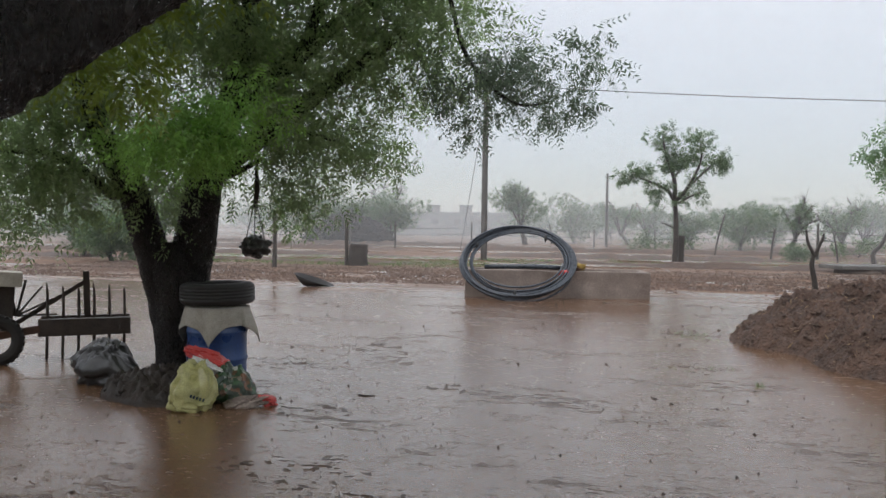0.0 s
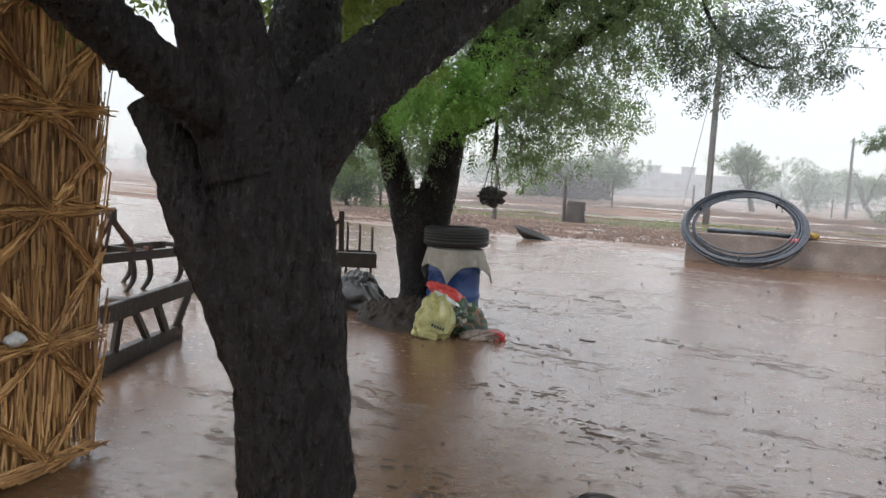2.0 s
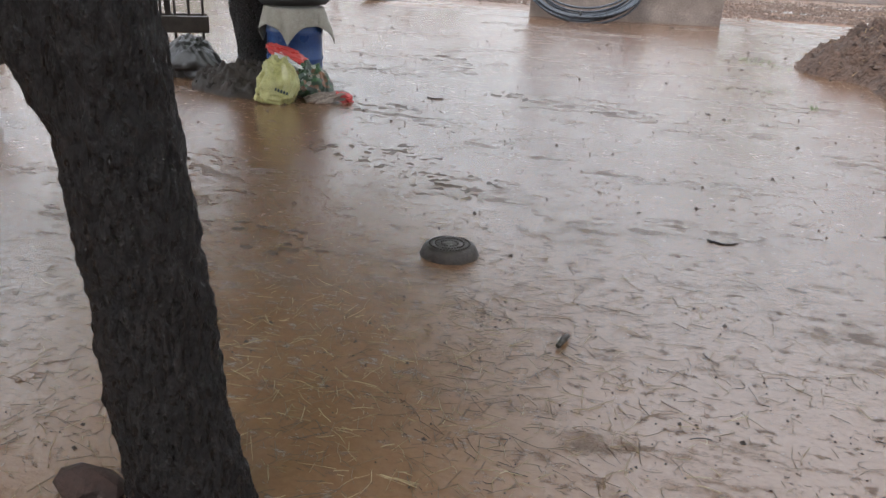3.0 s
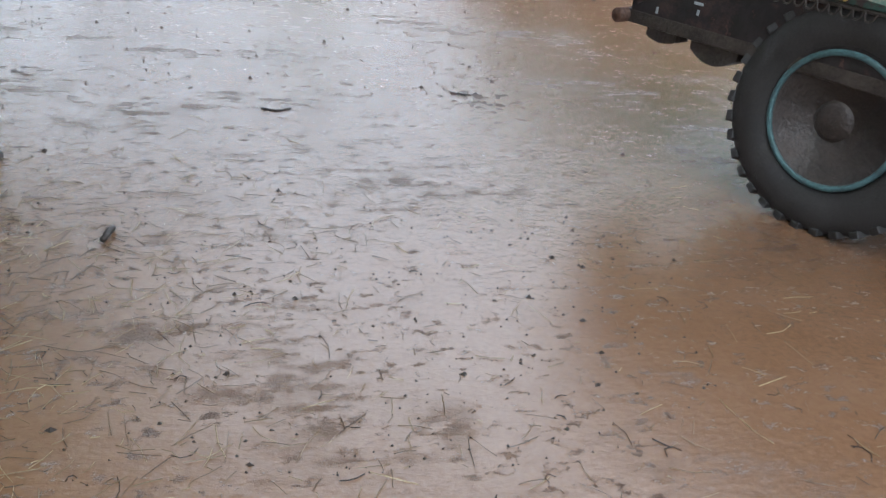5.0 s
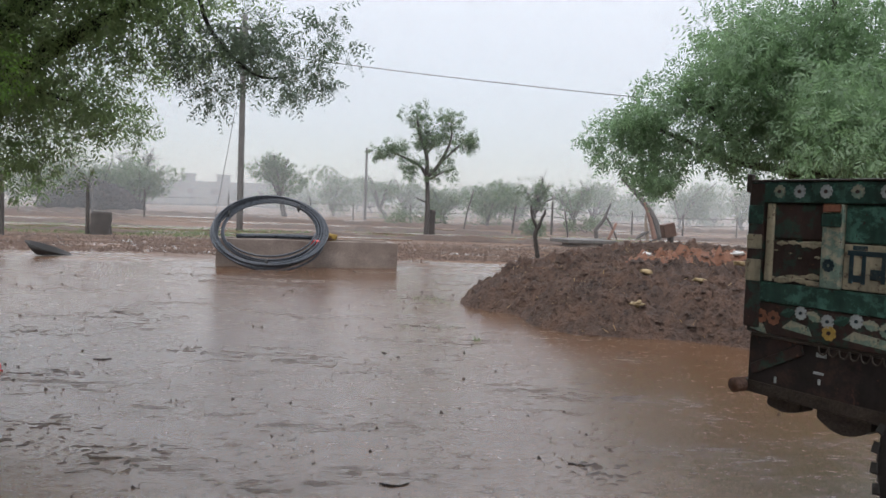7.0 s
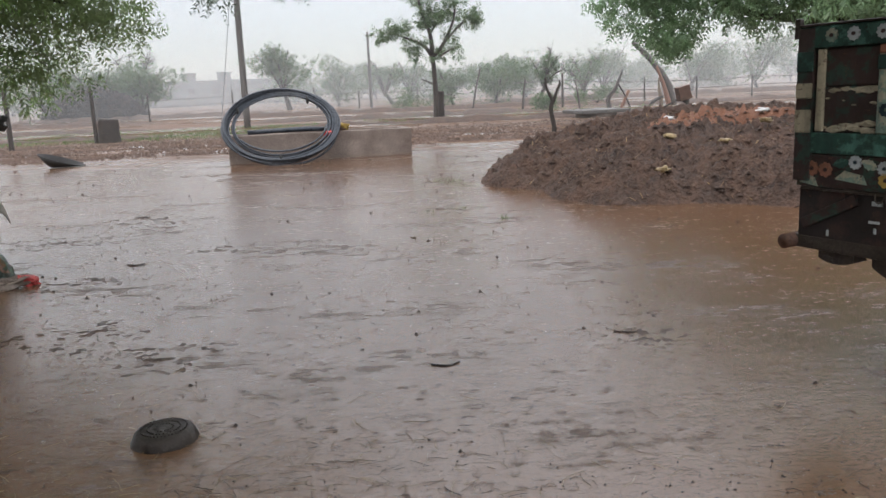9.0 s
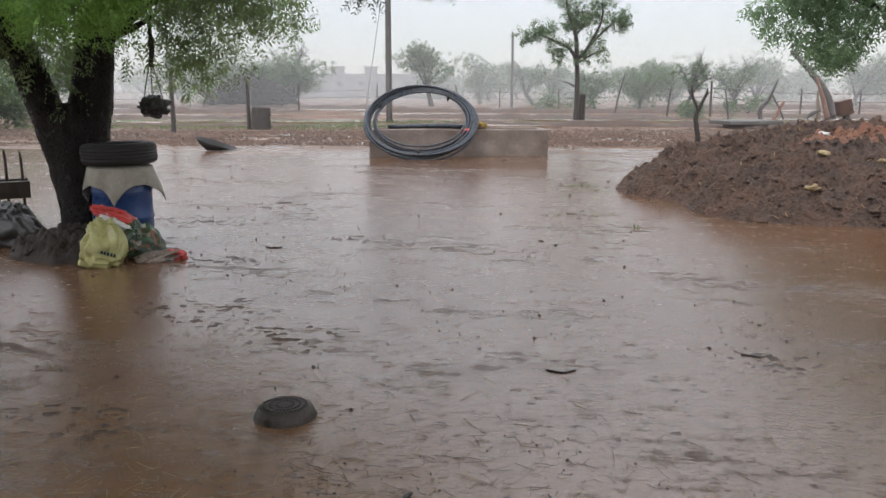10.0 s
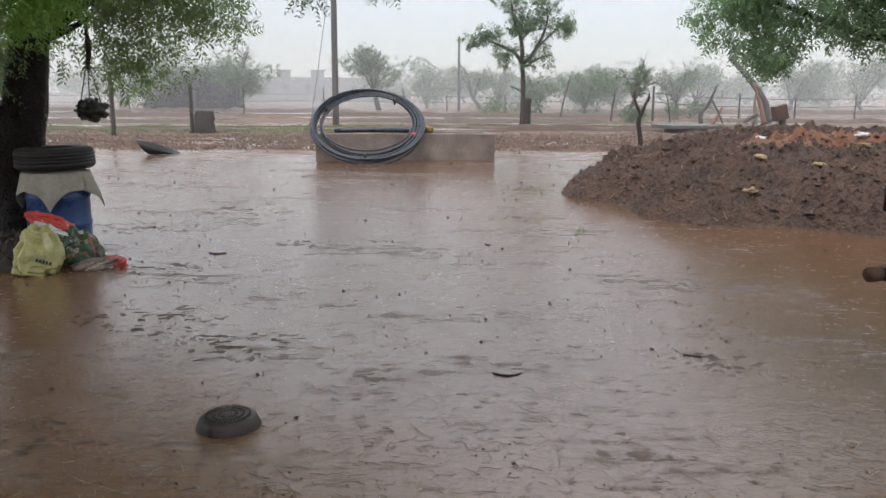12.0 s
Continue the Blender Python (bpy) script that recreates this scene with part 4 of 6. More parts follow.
def build_loose_tyre():
    R, w = 0.35, 0.105
    prof = [(0.205, -0.07), (0.215, -0.092), (0.27, -0.105), (0.315, -0.098), (0.338, -0.08), (0.346, -0.066)]
    for z in (-0.045, -0.015, 0.015, 0.045):
        prof += [(R, z - 0.012), (R, z + 0.006), (R - 0.009, z + 0.008), (R - 0.009, z + 0.013)]
    prof += [(0.346, 0.068), (0.338, 0.08), (0.315, 0.098), (0.27, 0.105), (0.215, 0.092), (0.205, 0.07), (0.225, 0.055), (0.305, 0.06), (0.318, 0.0), (0.305, -0.06), (0.225, -0.055)]
    bm = lathe(bmesh.new(), prof, 64, ring=True)
    o = part("tyre", bm, RUBBER, smooth=True)
    o.matrix_basis = pose(-4.13, 7.25, 0.885, 0.5, -1, 0)
    tagged(o, "worn black car tyre lying flat on the covered drum", "tyre")


build_loose_tyre()


def sack(name, at, size, mat, label, seed, turn=(0, 0, 0), rough=0.22, category="sack", neck=0.45, square=0.62):
    """A slumped woven bag: pillow corners, pinched neck, sharp creases."""
    bm = bmesh.new()
    g = bmesh.ops.create_icosphere(bm, subdivisions=5, radius=1)
    o = Vector((seed * 2.3, seed, seed * 4.1))
    for v in g["verts"]:
        c = Vector([math.copysign(abs(q) ** square, q) for q in v.co])
        fold = noise.noise(Vector((c.x * 2.2, c.y * 2.2, c.z * 0.9)) + o)
        crease = abs(noise.noise(c * 1.7 + o)) + 0.8 * abs(noise.noise(Vector((c.x * 4.5 + fold, c.y * 4.5, c.z * 1.7)) + o)) + 0.25 * abs(noise.noise(c * 8 + o))
        k = 1.0 + rough * (0.8 * noise.noise(c * 1.0 + o) + 0.35 - 0.95 * crease)
        x, y, z = c.x * k, c.y * k, c.z * k
        if neck and z > 0.1:
            f = min(1, (z - 0.1) / 0.8)
            x, y = x * (1 - neck * f) + 0.3 * f * math.sin(seed * 5), y * (1 - 0.6 * f)
        v.co = Vector((x * size[0], y * size[1], max(-0.9, z) * size[2]))
    ob = part(name, bm, mat, smooth=True)
    ob.matrix_basis = pose(at[0], at[1], at[2] + size[2] * 0.8, *turn)
    return tagged(ob, label, category)


def printed_plastic():
    """A crumpled bag printed in dark green with bright blots."""
    m, n, l, p = shader("printed_plastic")
    co = n.new("ShaderNodeTexCoord")
    v = n.new("ShaderNodeTexVoronoi")
    v.inputs["Scale"].default_value = 26
    l.new(co.outputs["Object"], v.inputs["Vector"])
    x = n.new("ShaderNodeSeparateXYZ")
    l.new(v.outputs["Color"], x.inputs[0])
    r = ramp(n, l, x.outputs[0], [(0.0, (0.012, 0.028, 0.014)), (0.38, (0.05, 0.14, 0.04)), (0.6, (0.015, 0.02, 0.016)), (0.78, (0.30, 0.10, 0.04)), (0.86, (0.55, 0.55, 0.5)), (0.93, (0.02, 0.05, 0.03))])
    l.new(mixed(n, l, noise_tex(n, l, 18, 4), r, (0.03, 0.045, 0.03)), p.inputs["Base Color"])
    p.inputs["Roughness"].default_value = 0.35
    l.new(bump(n, l, noise_tex(n, l, 30, 4), 0.4, 0.01), p.inputs["Normal"])
    return m


def build_sacks():
    y = sack("fertiliser_sack", (-3.78, 6.30, -0.02), (0.175, 0.11, 0.225), YELLOW_SACK, "slumped yellow woven sack with dark print", 1.0, (-20, 10, 22), 0.42, neck=0.35, square=0.5)
    for k in range(5):
        bm = box(bmesh.new(), (0.017, 0.010, 0.028), pose(-0.01 + k * 0.026, -0.106, -0.07 - 0.004 * k, -4, 6, 0), 0.007)
        part("print", bm, PAINT_BLUE, y, "dark printed letter")
    sack("feed_bag", (-3.66, 6.70, -0.02), (0.18, 0.12, 0.18), printed_plastic(), "dark green printed plastic bag, crumpled", 2.0, (-25, 14, 34), 0.42, "bag", square=0.55)
    sack("red_bag", (-3.90, 6.68, 0.345), (0.195, 0.09, 0.032), RED_PLASTIC, "flat crumpled red plastic bag on top of the sacks", 3.2, (22, 22, 28), 0.38, "bag", 0, 0.6)
    sack("white_bag", (-3.86, 6.62, 0.275), (0.13, 0.08, 0.045), WHITE_PLASTIC, "crumpled white plastic bag among the sacks", 4.4, (20, 26, 28), 0.5, "bag", 0)
    sack("pink_wrapper", (-3.28, 6.62, 0.0), (0.08, 0.06, 0.045), RED_PLASTIC, "small pink wrapper in the mud", 5.1, (0, 20, 20), 0.6, "wrapper", 0)
    sack("brown_bag", (-3.42, 6.52, 0.0), (0.17, 0.08, 0.045), CONCRETE, "flattened muddy brown bag", 6.1, (0, -10, 30), 0.5, "bag", 0)
    sack("black_sack", (-5.55, 7.45, 0), (0.26, 0.20, 0.20), DARK_PLASTIC, "wet black plastic sack slumped in the mud", 7.7, (0, 0, 10), 0.35)
    sack("grey_sack", (-5.12, 6.98, 0), (0.29, 0.17, 0.19), GREY_PLASTIC, "grey plastic bag tied and muddy", 8.3, (8, 0, 5), 0.4)


build_sacks()


# ---- water trough block, pipe coil ----
def build_block():
    a, b = Vector((-4.05, 17.65, 0)), Vector((-0.06, 18.42, 0))
    d = (b - a).normalized()
    w = 1.0
    mid = (a + b) / 2 + Vector((-d.y, d.x, 0)) * w / 2
    t = thing("water_tank", (mid.x, mid.y, 0), "low mud-stained concrete water tank in a puddle", "tank", math.degrees(math.atan2(d.y, d.x)))
    ln = (b - a).length
    for name, size, at in (("front_wall", (ln, 0.16, 0.72), (0, -w / 2 + 0.08, 0.25)), ("back_wall", (ln, 0.16, 0.72), (0, w / 2 - 0.08, 0.25)), ("end_wall", (0.16, w - 0.33, 0.70), (-ln / 2 + 0.08, 0, 0.25)), ("end_wall", (0.16, w - 0.33, 0.70), (ln / 2 - 0.08, 0, 0.25)), ("cover", (ln - 0.33, w - 0.33, 0.1), (0, 0, 0.5))):
        bm = box(bmesh.new(), size, pose(*at), 0.015)
        bmesh.ops.subdivide_edges(bm, edges=[e for e in bm.edges if e.calc_length() > 0.4], cuts=14, use_grid_fill=True)
        for v in bm.verts:
            v.co += Vector((noise.noise(v.co * 3), noise.noise(v.co * 3 + Vector((5, 0, 0))), noise.noise(v.co * 2.3 + Vector((0, 9, 0))))) * 0.03
        part(name, bm, CONCRETE, t)


build_block()


def build_coil():
    t = thing("pipe_coil", (-2.80, 17.02, 0.0), "big coil of black water pipe leaning on the tank", "pipe coil", 8)
    rng = random.Random(11)
    up = Vector((0, 0.80, 0.60)).normalized()
    ax = Vector((1, 0, 0))
    nrm = ax.cross(up)
    for k in range(17):
        R = 1.24 - 0.2 * rng.random() ** 1.4
        off = Vector((rng.gauss(0, 0.02), 0, 0)) + nrm * rng.uniform(-0.07, 0.07)
        sag = up * (1.19 - R) * rng.uniform(-0.2, 0.6)
        c = up * 1.22 + Vector((0, 0, 0.06)) + off + sag
        w1, p1 = rng.uniform(0.0, 0.025), rng.random() * 6
        pts = []
        for j in range(60):
            a = 2 * math.pi * j / 60
            r = R * (1 + w1 * math.sin(2 * a + p1))
            pts.append(c + ax * r * math.cos(a) + up * r * math.sin(a) + nrm * 0.03 * math.sin(a + p1))
        part("loop", tube(bmesh.new(), pts, [0.024, 0.024], 7, 1, closed=True), PIPE, t, smooth=True)
    # loose inner turn, ties
    pts = [up * 1.2 + ax * 1.0 * math.cos(a) + up * 0.9 * math.sin(a) + nrm * 0.05 + Vector((0, -0.04, 0.06)) for a in np.linspace(-2.6, -0.1, 24)]
    part("loose_turn", tube(bmesh.new(), pts, [0.022, 0.022], 7, 1), PIPE, t, smooth=True)
    for a, m, lb in ((-0.35, RED_PLASTIC, "red cloth tie"), (0.95, GREY_PLASTIC, "grey tie"), (2.6, GREY_PLASTIC, "grey tie"), (-1.6, GREY_PLASTIC, "grey tie")):
        c = up * 1.22 + (ax * math.cos(a) + up * math.sin(a)) * 1.08 + Vector((0, -0.02, 0.06))
        bm = lump(bmesh.new(), c, (0.10, 0.06, 0.075), a + 3, 2, 0.5) if m is RED_PLASTIC else lump(bmesh.new(), c, (0.035, 0.09, 0.1), a + 3, 2, 0.2)
        part("tie", bm, m, t, lb, smooth=True)


build_coil()


def build_tank_clutter():
    bm = tube(bmesh.new(), [(-3.7, 18.1, 0.66), (-2.6, 18.2, 0.68), (-2.0, 18.35, 0.66)], [0.05, 0.055, 0.05], 10, 4)
    tagged(part("pipe_piece", bm, PIPE, smooth=True), "length of black pipe lying on the tank", "pipe")
    bm = lump(bmesh.new(), (-1.6, 18.42, 0.68), (0.13, 0.09, 0.09), 3.3, 3, 0.8)
    tagged(part("yellow_cloth", bm, PAINT_YELLOW, smooth=True), "crumpled yellow cloth on the tank", "cloth")
    bm = lump(bmesh.new(), (-1.8, 18.35, 0.64), (0.25, 0.08, 0.05), 5.3, 3, 0.4)
    tagged(part("red_rag", bm, RUST, smooth=True), "wet reddish rag on the tank", "cloth")


build_tank_clutter()


def build_tub():
    t = thing("broken_tub", (-8.2, 18.9, 0.03), "broken black rubber tub tipped on its side in mud", "tub", 20)
    bm = bmesh.new()
    rings = []
    for i, (r, z) in enumerate(((0.20, 0.0), (0.30, 0.10), (0.40, 0.26), (0.38, 0.26), (0.28, 0.11), (0.18, 0.02))):
        rings.append([bm.verts.new((r * 1.25 * math.cos(a), r * 0.7 * math.sin(a), 1.15 * z * (0.55 + 0.55 * math.cos(a + 3.4)))) for a in np.linspace(0, 6.2832, 28, endpoint=False)])
    for a, b in zip(rings, rings[1:]):
        for k in range(28):
            bm.faces.new((a[k], a[(k + 1) % 28], b[(k + 1) % 28], b[k]))
    bm.faces.new(rings[-1])
    part("body", bm, RUBBER, t, smooth=True)


build_tub()


def build_basin():
    """An iron hod turned upside down in the water, with a mesh of dents on its base."""
    t = thing("upturned_basin", (-1.185, 3.36, 0.0), "upturned dark iron basin lying in shallow muddy water", "basin")
    part("body", lathe(bmesh.new(), [(0.142, -0.02), (0.146, 0.0), (0.142, 0.008), (0.138, 0.018), (0.128, 0.040), (0.116, 0.050), (0.100, 0.054), (0.03, 0.056), (0.005, 0.057)], 40), IRON, t, smooth=True)
    for k, r in enumerate((0.04, 0.07, 0.098)):
        bm = bmesh.new()
        for j in range(int(r * 420)):
            a = 2 * math.pi * j / int(r * 420)
            box(bm, (0.006, 0.006, 0.006), pose(r * math.cos(a), r * math.sin(a), 0.057, 0, 0, math.degrees(a)))
        part("rivet_ring", bm, IRON, t)


build_basin()


def build_stick_piece():
    bm = tube(bmesh.new(), [(-0.50, 2.60, 0.012), (-0.485, 2.66, 0.02), (-0.48, 2.70, 0.012)], [0.010, 0.013, 0.010], 8, 3, 0.2, 30)
    tagged(part("wood_chip", bm, IRON, smooth=True), "short dark bit of wood in the mud", "wood")
    for x, y, a in ((0.1, 4.1, 0.4), (1.2, 4.5, 0.1), (-2.6, 7.2, 0.3), (-3.5, 10.2, 0.2)):
        pts = [(x + 0.09 * k * math.cos(a + 0.3 * k), y + 0.05 * k * math.sin(a + k), 0.003 + 0.004 * (k % 2)) for k in range(-1, 2)]
        tagged(part("twig", tube(bmesh.new(), pts, [0.006, 0.009, 0.004], 6, 3, 0.3, 30), BARK), "short wet twig lying in the mud", "twig", group="twigs in the yard")


build_stick_piece()


# ---- poles, wires, posts ----
def build_power_pole():
    t = thing("power_pole", (-7.5, 36.9, 0), "tall grey concrete power pole with a dark switch box", "pole")
    part("shaft", tube(bmesh.new(), [(0, 0, -0.4), (0, 0, 4.5), (0.03, 0, 9.8)], [0.15, 0.135, 0.115], 12, 4), POLE_CONCRETE, t, smooth=True)
    part("crossarm", bar(bmesh.new(), (-0.8, 0, 9.2), (0.8, 0, 9.2), 0.08, 0.1, 0.01), IRON, t)
    part("switch_box", box(bmesh.new(), (0.55, 0.35, 0.75), pose(-0.15, -0.3, 8.4), 0.03), IRON, t)
    for x in (-0.7, 0, 0.7):
        part("insulator", lathe(bmesh.new(), [(0.03, 9.25), (0.06, 9.3), (0.05, 9.36), (0.06, 9.4), (0.03, 9.46)], 10, Matrix.Translation((x, 0, 0))), WALL_FAR, t, smooth=True)


def build_field_pole():
    t = thing("field_pole", (-3.46, 69.9, 0), "distant slim grey power pole in the field", "pole")
    part("shaft", tube(bmesh.new(), [(0, 0, -0.4), (0, 0, 6.3)], [0.14, 0.10], 10, 3), POLE_CONCRETE, t)
    part("crossarm", bar(bmesh.new(), (-0.25, 0, 6.0), (0.55, 0, 6.05), 0.06, 0.08), IRON, t)


def sagging(a, b, sag, n=14):
    a, b = Vector(a), Vector(b)
    return [a.lerp(b, k / n) - Vector((0, 0, sag * 4 * (k / n) * (1 - k / n))) for k in range(n + 1)]


def build_wires():
    for a, b, s, r in (((-7.5, 36.8, 8.2), (30, 25, 4.6), 0.5, 0.016), ((-7.6, 36.8, 8.0), (-45, 46, 4.0), 0.6, 0.014), ((-7.4, 36.8, 7.7), (-45, 45, 3.4), 0.6, 0.014)):
        tagged(part("power_line", tube(bmesh.new(), sagging(a, b, s), [r, r], 5, 1), IRON), "thin black overhead power line", "cable", group="power lines")
    tagged(part("stay_wire", tube(bmesh.new(), sagging((-7.6, 36.7, 6.5), (-8.3, 35.1, 0.0), 0.03), [0.014, 0.014], 5, 1), WALL_FAR), "thin grey stay wire down from the power pole", "cable")
    tagged(part("drop_cable", tube(bmesh.new(), sagging((-7.35, 36.7, 7.0), (-7.3, 36.6, 0.3), 0.0), [0.012, 0.012], 5, 1), IRON), "cable running down the power pole", "cable")


def fence_post(x, y, h, r, lean=(0, 0), seed=0, label="weathered wooden fence post"):
    pts = [(x, y, -0.2), (x + lean[0] * 0.4, y, h * 0.45), (x + lean[0], y + lean[1], h)]
    o = part("fence_post", tube(bmesh.new(), pts, [r, r * 0.9, r * 0.75], 9, 5, 0.15, 9), FAR_BARK, smooth=True)
    return tagged(o, label, "post", group="posts of the field fence")


build_power_pole()
build_field_pole()
build_wires()
for args in ((-11.34, 29.2, 1.87, 0.075), (-12.58, 25.6, 2.05, 0.085), (6.86, 66, 2.0, 0.09), (6.3, 46, 1.7, 0.07, (0.2, 0)), (8.9, 47.5, 2.0, 0.08), (9.2, 44, 1.5, 0.05, (-0.25, 0)), (-9.0, 78, 2.0, 0.09, (-0.3, 0)),
             (-14.2, 65, 2.0, 0.08), (-17, 53, 1.9, 0.06), (3.9, 52, 2.6, 0.06, (0.6, 0)), (-21.5, 56, 1.9, 0.07), (14.5, 50, 1.6, 0.06), (-20.5, 30, 1.7, 0.06), (-17.2, 27.5, 1.4, 0.05), (18.5, 52, 1.5, 0.06), (23, 54, 1.5, 0.06), (0.5, 64, 1.6, 0.07), (-4.5, 70, 1.5, 0.07)):
    fence_post(*args)
for k, (x, y, h, r) in enumerate(((1.33, 37.6, 1.3, 0.17), (-10.9, 29.3, 0.85, 0.36))):
    o = part("tree_stump", tube(bmesh.new(), [(x, y, -0.2), (x, y, h * 0.5), (x + 0.03, y, h)], [r * 1.1, r, r * 0.95], 14, 6, 0.12, 4), FAR_BARK, smooth=True)
    tagged(o, "short thick grey stump standing by the bank", "stump", group="stumps at the bank")
fence = [(-40, 62, 1.25), (-21.5, 56, 1.4), (-14.2, 65, 1.5), (-4.5, 68, 1.3), (0.5, 64, 1.3), (6.86, 66, 1.6), (8.9, 47.5, 1.6), (14.5, 50, 1.3), (23, 54, 1.3), (40, 58, 1.3)]
for dz in (0.0, -0.5):
    pts = []
    for a, b in zip(fence, fence[1:]):
        pts += sagging((a[0], a[1], a[2] + dz), (b[0], b[1], b[2] + dz), 0.06, 6)[:-1]
    tagged(part("fence_wire", tube(bmesh.new(), pts, [0.02, 0.02], 4, 1), IRON), "rusty fence wire strung between field posts", "wire", group="wires of the field fence")


# ---- trees and scrub out in the fields ----
def build_field_tree():
    t = thing("field_tree", (1.05, 36.5, 0), "slender forked tree with sparse tufts of leaves", "tree")
    limbs = [
        ([(0, 0, -0.3), (0.04, 0, 1.4), (-0.03, 0, 2.9)], [0.13, 0.11, 0.10]),
        ([(-0.03, 0, 2.8), (-0.4, 0.1, 3.3), (-1.2, 0.2, 3.7), (-1.9, 0.1, 3.95)], [0.10, 0.08, 0.05, 0.03]),
        ([(-0.03, 0, 2.9), (-0.1, -0.1, 3.8), (-0.45, 0, 4.8), (-0.6, 0, 5.7)], [0.11, 0.09, 0.06, 0.03]),
        ([(0.0, 0, 2.8), (0.5, -0.1, 3.4), (1.0, 0, 4.5), (1.0, 0.1, 5.4)], [0.10, 0.08, 0.05, 0.03]),
        ([(0.5, -0.1, 3.4), (1.2, 0.2, 4.1), (1.75, 0.1, 4.6)], [0.06, 0.045, 0.025]),
        ([(0.1, 0, 2.7), (0.7, 0.1, 3.05), (1.2, 0.2, 3.2)], [0.06, 0.045, 0.025]),
        ([(-0.1, -0.1, 3.8), (0.3, 0.2, 4.4), (0.35, 0.3, 4.8)], [0.05, 0.04, 0.02]),
        ([(0, 0, 1.6), (-0.4, 0.1, 1.8), (-0.6, 0, 1.85)], [0.04, 0.03, 0.02]),
    ]
    bm = bmesh.new()
    for pts, rad in limbs:
        tube(bm, pts, rad, 9, 5, 0.1, 5)
    part("trunk", bm, FAR_BARK, t, smooth=True)
    rng = random.Random(31)
    cl = []
    for x, z, r in ((-0.75, 5.0, 0.5), (-0.6, 5.6, 0.32), (0.8, 4.9, 0.45), (1.0, 5.4, 0.35), (-1.4, 3.95, 0.45), (-1.9, 4.0, 0.3), (1.45, 4.2, 0.45), (1.8, 4.55, 0.3), (-0.7, 3.1, 0.35), (0.8, 3.05, 0.4), (0.25, 4.4, 0.3), (-0.3, 4.5, 0.25)):
        for _ in range(7):
            cl.append((x + rng.gauss(0, r * 0.8), rng.gauss(0, r), z + rng.gauss(0, r * 0.6), r * 0.5))
    foliage("crown", cl, 16, 0.3, 0.17, FAR_LEAF, t, 33, pairs=3, droop=0.2)


build_field_tree()


def far_tree(x, y, h, w, seed, bare=0.0, trunk=0.3, leaf=0.22, label="hazy green acacia tree out in the fields", per=60, n=20, name="acacia_tree"):
    """Trunk h*trunk high, forked limbs, an uneven crown w wide."""
    rng = random.Random(seed)
    t = thing(name, (x, y, 0), label, "tree", group="field trees")
    limbs = []
    for k in range(7):
        a = rng.random() * 6.28
        r = w * 0.5 * rng.uniform(0.45, 0.95)
        top = h * rng.uniform(max(trunk + 0.25, 0.55), 0.97)
        s = (0, 0, h * trunk * rng.uniform(0.7, 1.0))
        limbs.append([s, (r * 0.45 * math.cos(a), r * 0.45 * math.sin(a), (s[2] + top) / 2 + 0.05 * h), (r * math.cos(a), r * math.sin(a), top)])
    bm = bmesh.new()
    lean = rng.gauss(0, 0.08) * h
    tube(bm, [(lean, 0, -0.3), (lean * 0.4, 0, h * trunk * 0.5), (0, 0, h * trunk)], [0.045 * h, 0.035 * h, 0.03 * h], 8, 4, 0.1, 3)
    for p in limbs:
        tube(bm, p, [0.022 * h, 0.014 * h, 0.006 * h], 6, 4, 0.1, 3)
    if bare:
        for p in limbs:
            for _ in range(9):
                f = rng.uniform(0.4, 1)
                a = Vector(p[1]).lerp(Vector(p[2]), f)
                d = Vector((rng.gauss(0, 1), rng.gauss(0, 1), rng.uniform(0.2, 1.2))).normalized() * h * rng.uniform(0.1, 0.22)
                tube(bm, [a, a + d * 0.5 + Vector((0, 0, 0.01 * h)), a + d], [0.006 * h, 0.004 * h, 0.002 * h], 4, 2)
    part("trunk", bm, FAR_BARK, t, smooth=True)
    if bare < 0.9:
        cl = clumps_along(limbs, 0.4, w * 0.10, w * 0.15, max(2, int(n / 7)), seed)
        foliage("crown", cl, int(per * (1 - bare)), leaf * 1.6, leaf, FAR_LEAF, t, seed, pairs=3, droop=0.15)
    return t


far_tree(-11.5, 74, 6.2, 6.0, 41, trunk=0.32, label="round-crowned green tree in the misty field", n=28)
far_tree(-7.8, 86, 4.7, 7.0, 42, trunk=0.12, n=28)
far_tree(-2.6, 82, 5.6, 4.6, 43, trunk=0.2)
far_tree(0.0, 84, 5.0, 4.5, 44, trunk=0.2)
far_tree(6.5, 62, 4.3, 6.2, 45, trunk=0.12, n=28)
far_tree(9.4, 57, 4.0, 3.0, 46, bare=0.6, label="half-bare field tree with thin tufts")
far_tree(3.2, 66, 3.4, 3.4, 47, trunk=0.15)
far_tree(-24.5, 74, 5.9, 6.2, 48, bare=0.8, trunk=0.2, label="bare branching field tree in the mist")
far_tree(-27, 72, 5.4, 7.5, 49, trunk=0.1, n=35)
far_tree(-23.5, 72, 5.0, 6.5, 50, trunk=0.1, n=35)
far_tree(-32, 72, 5.0, 8.0, 51, trunk=0.15, n=28)
far_tree(-21, 28, 2.3, 4.2, 52, trunk=0.1, leaf=0.14, per=90, n=28, label="low thorny green bush by the field edge", name="thorn_bush")
far_tree(-24.5, 31, 2.6, 3.6, 53, trunk=0.1, leaf=0.14, per=80, label="low thorny green bush by the field edge", name="thorn_bush")
far_tree(-30, 44, 4.2, 6.0, 54, trunk=0.12, n=28)
far_tree(-40, 52, 5.0, 8.0, 55, trunk=0.12, n=28)
far_tree(15, 70, 4.2, 4.5, 56, trunk=0.2, bare=0.4)
far_tree(21, 88, 5.2, 8.0, 57, trunk=0.12, n=28)
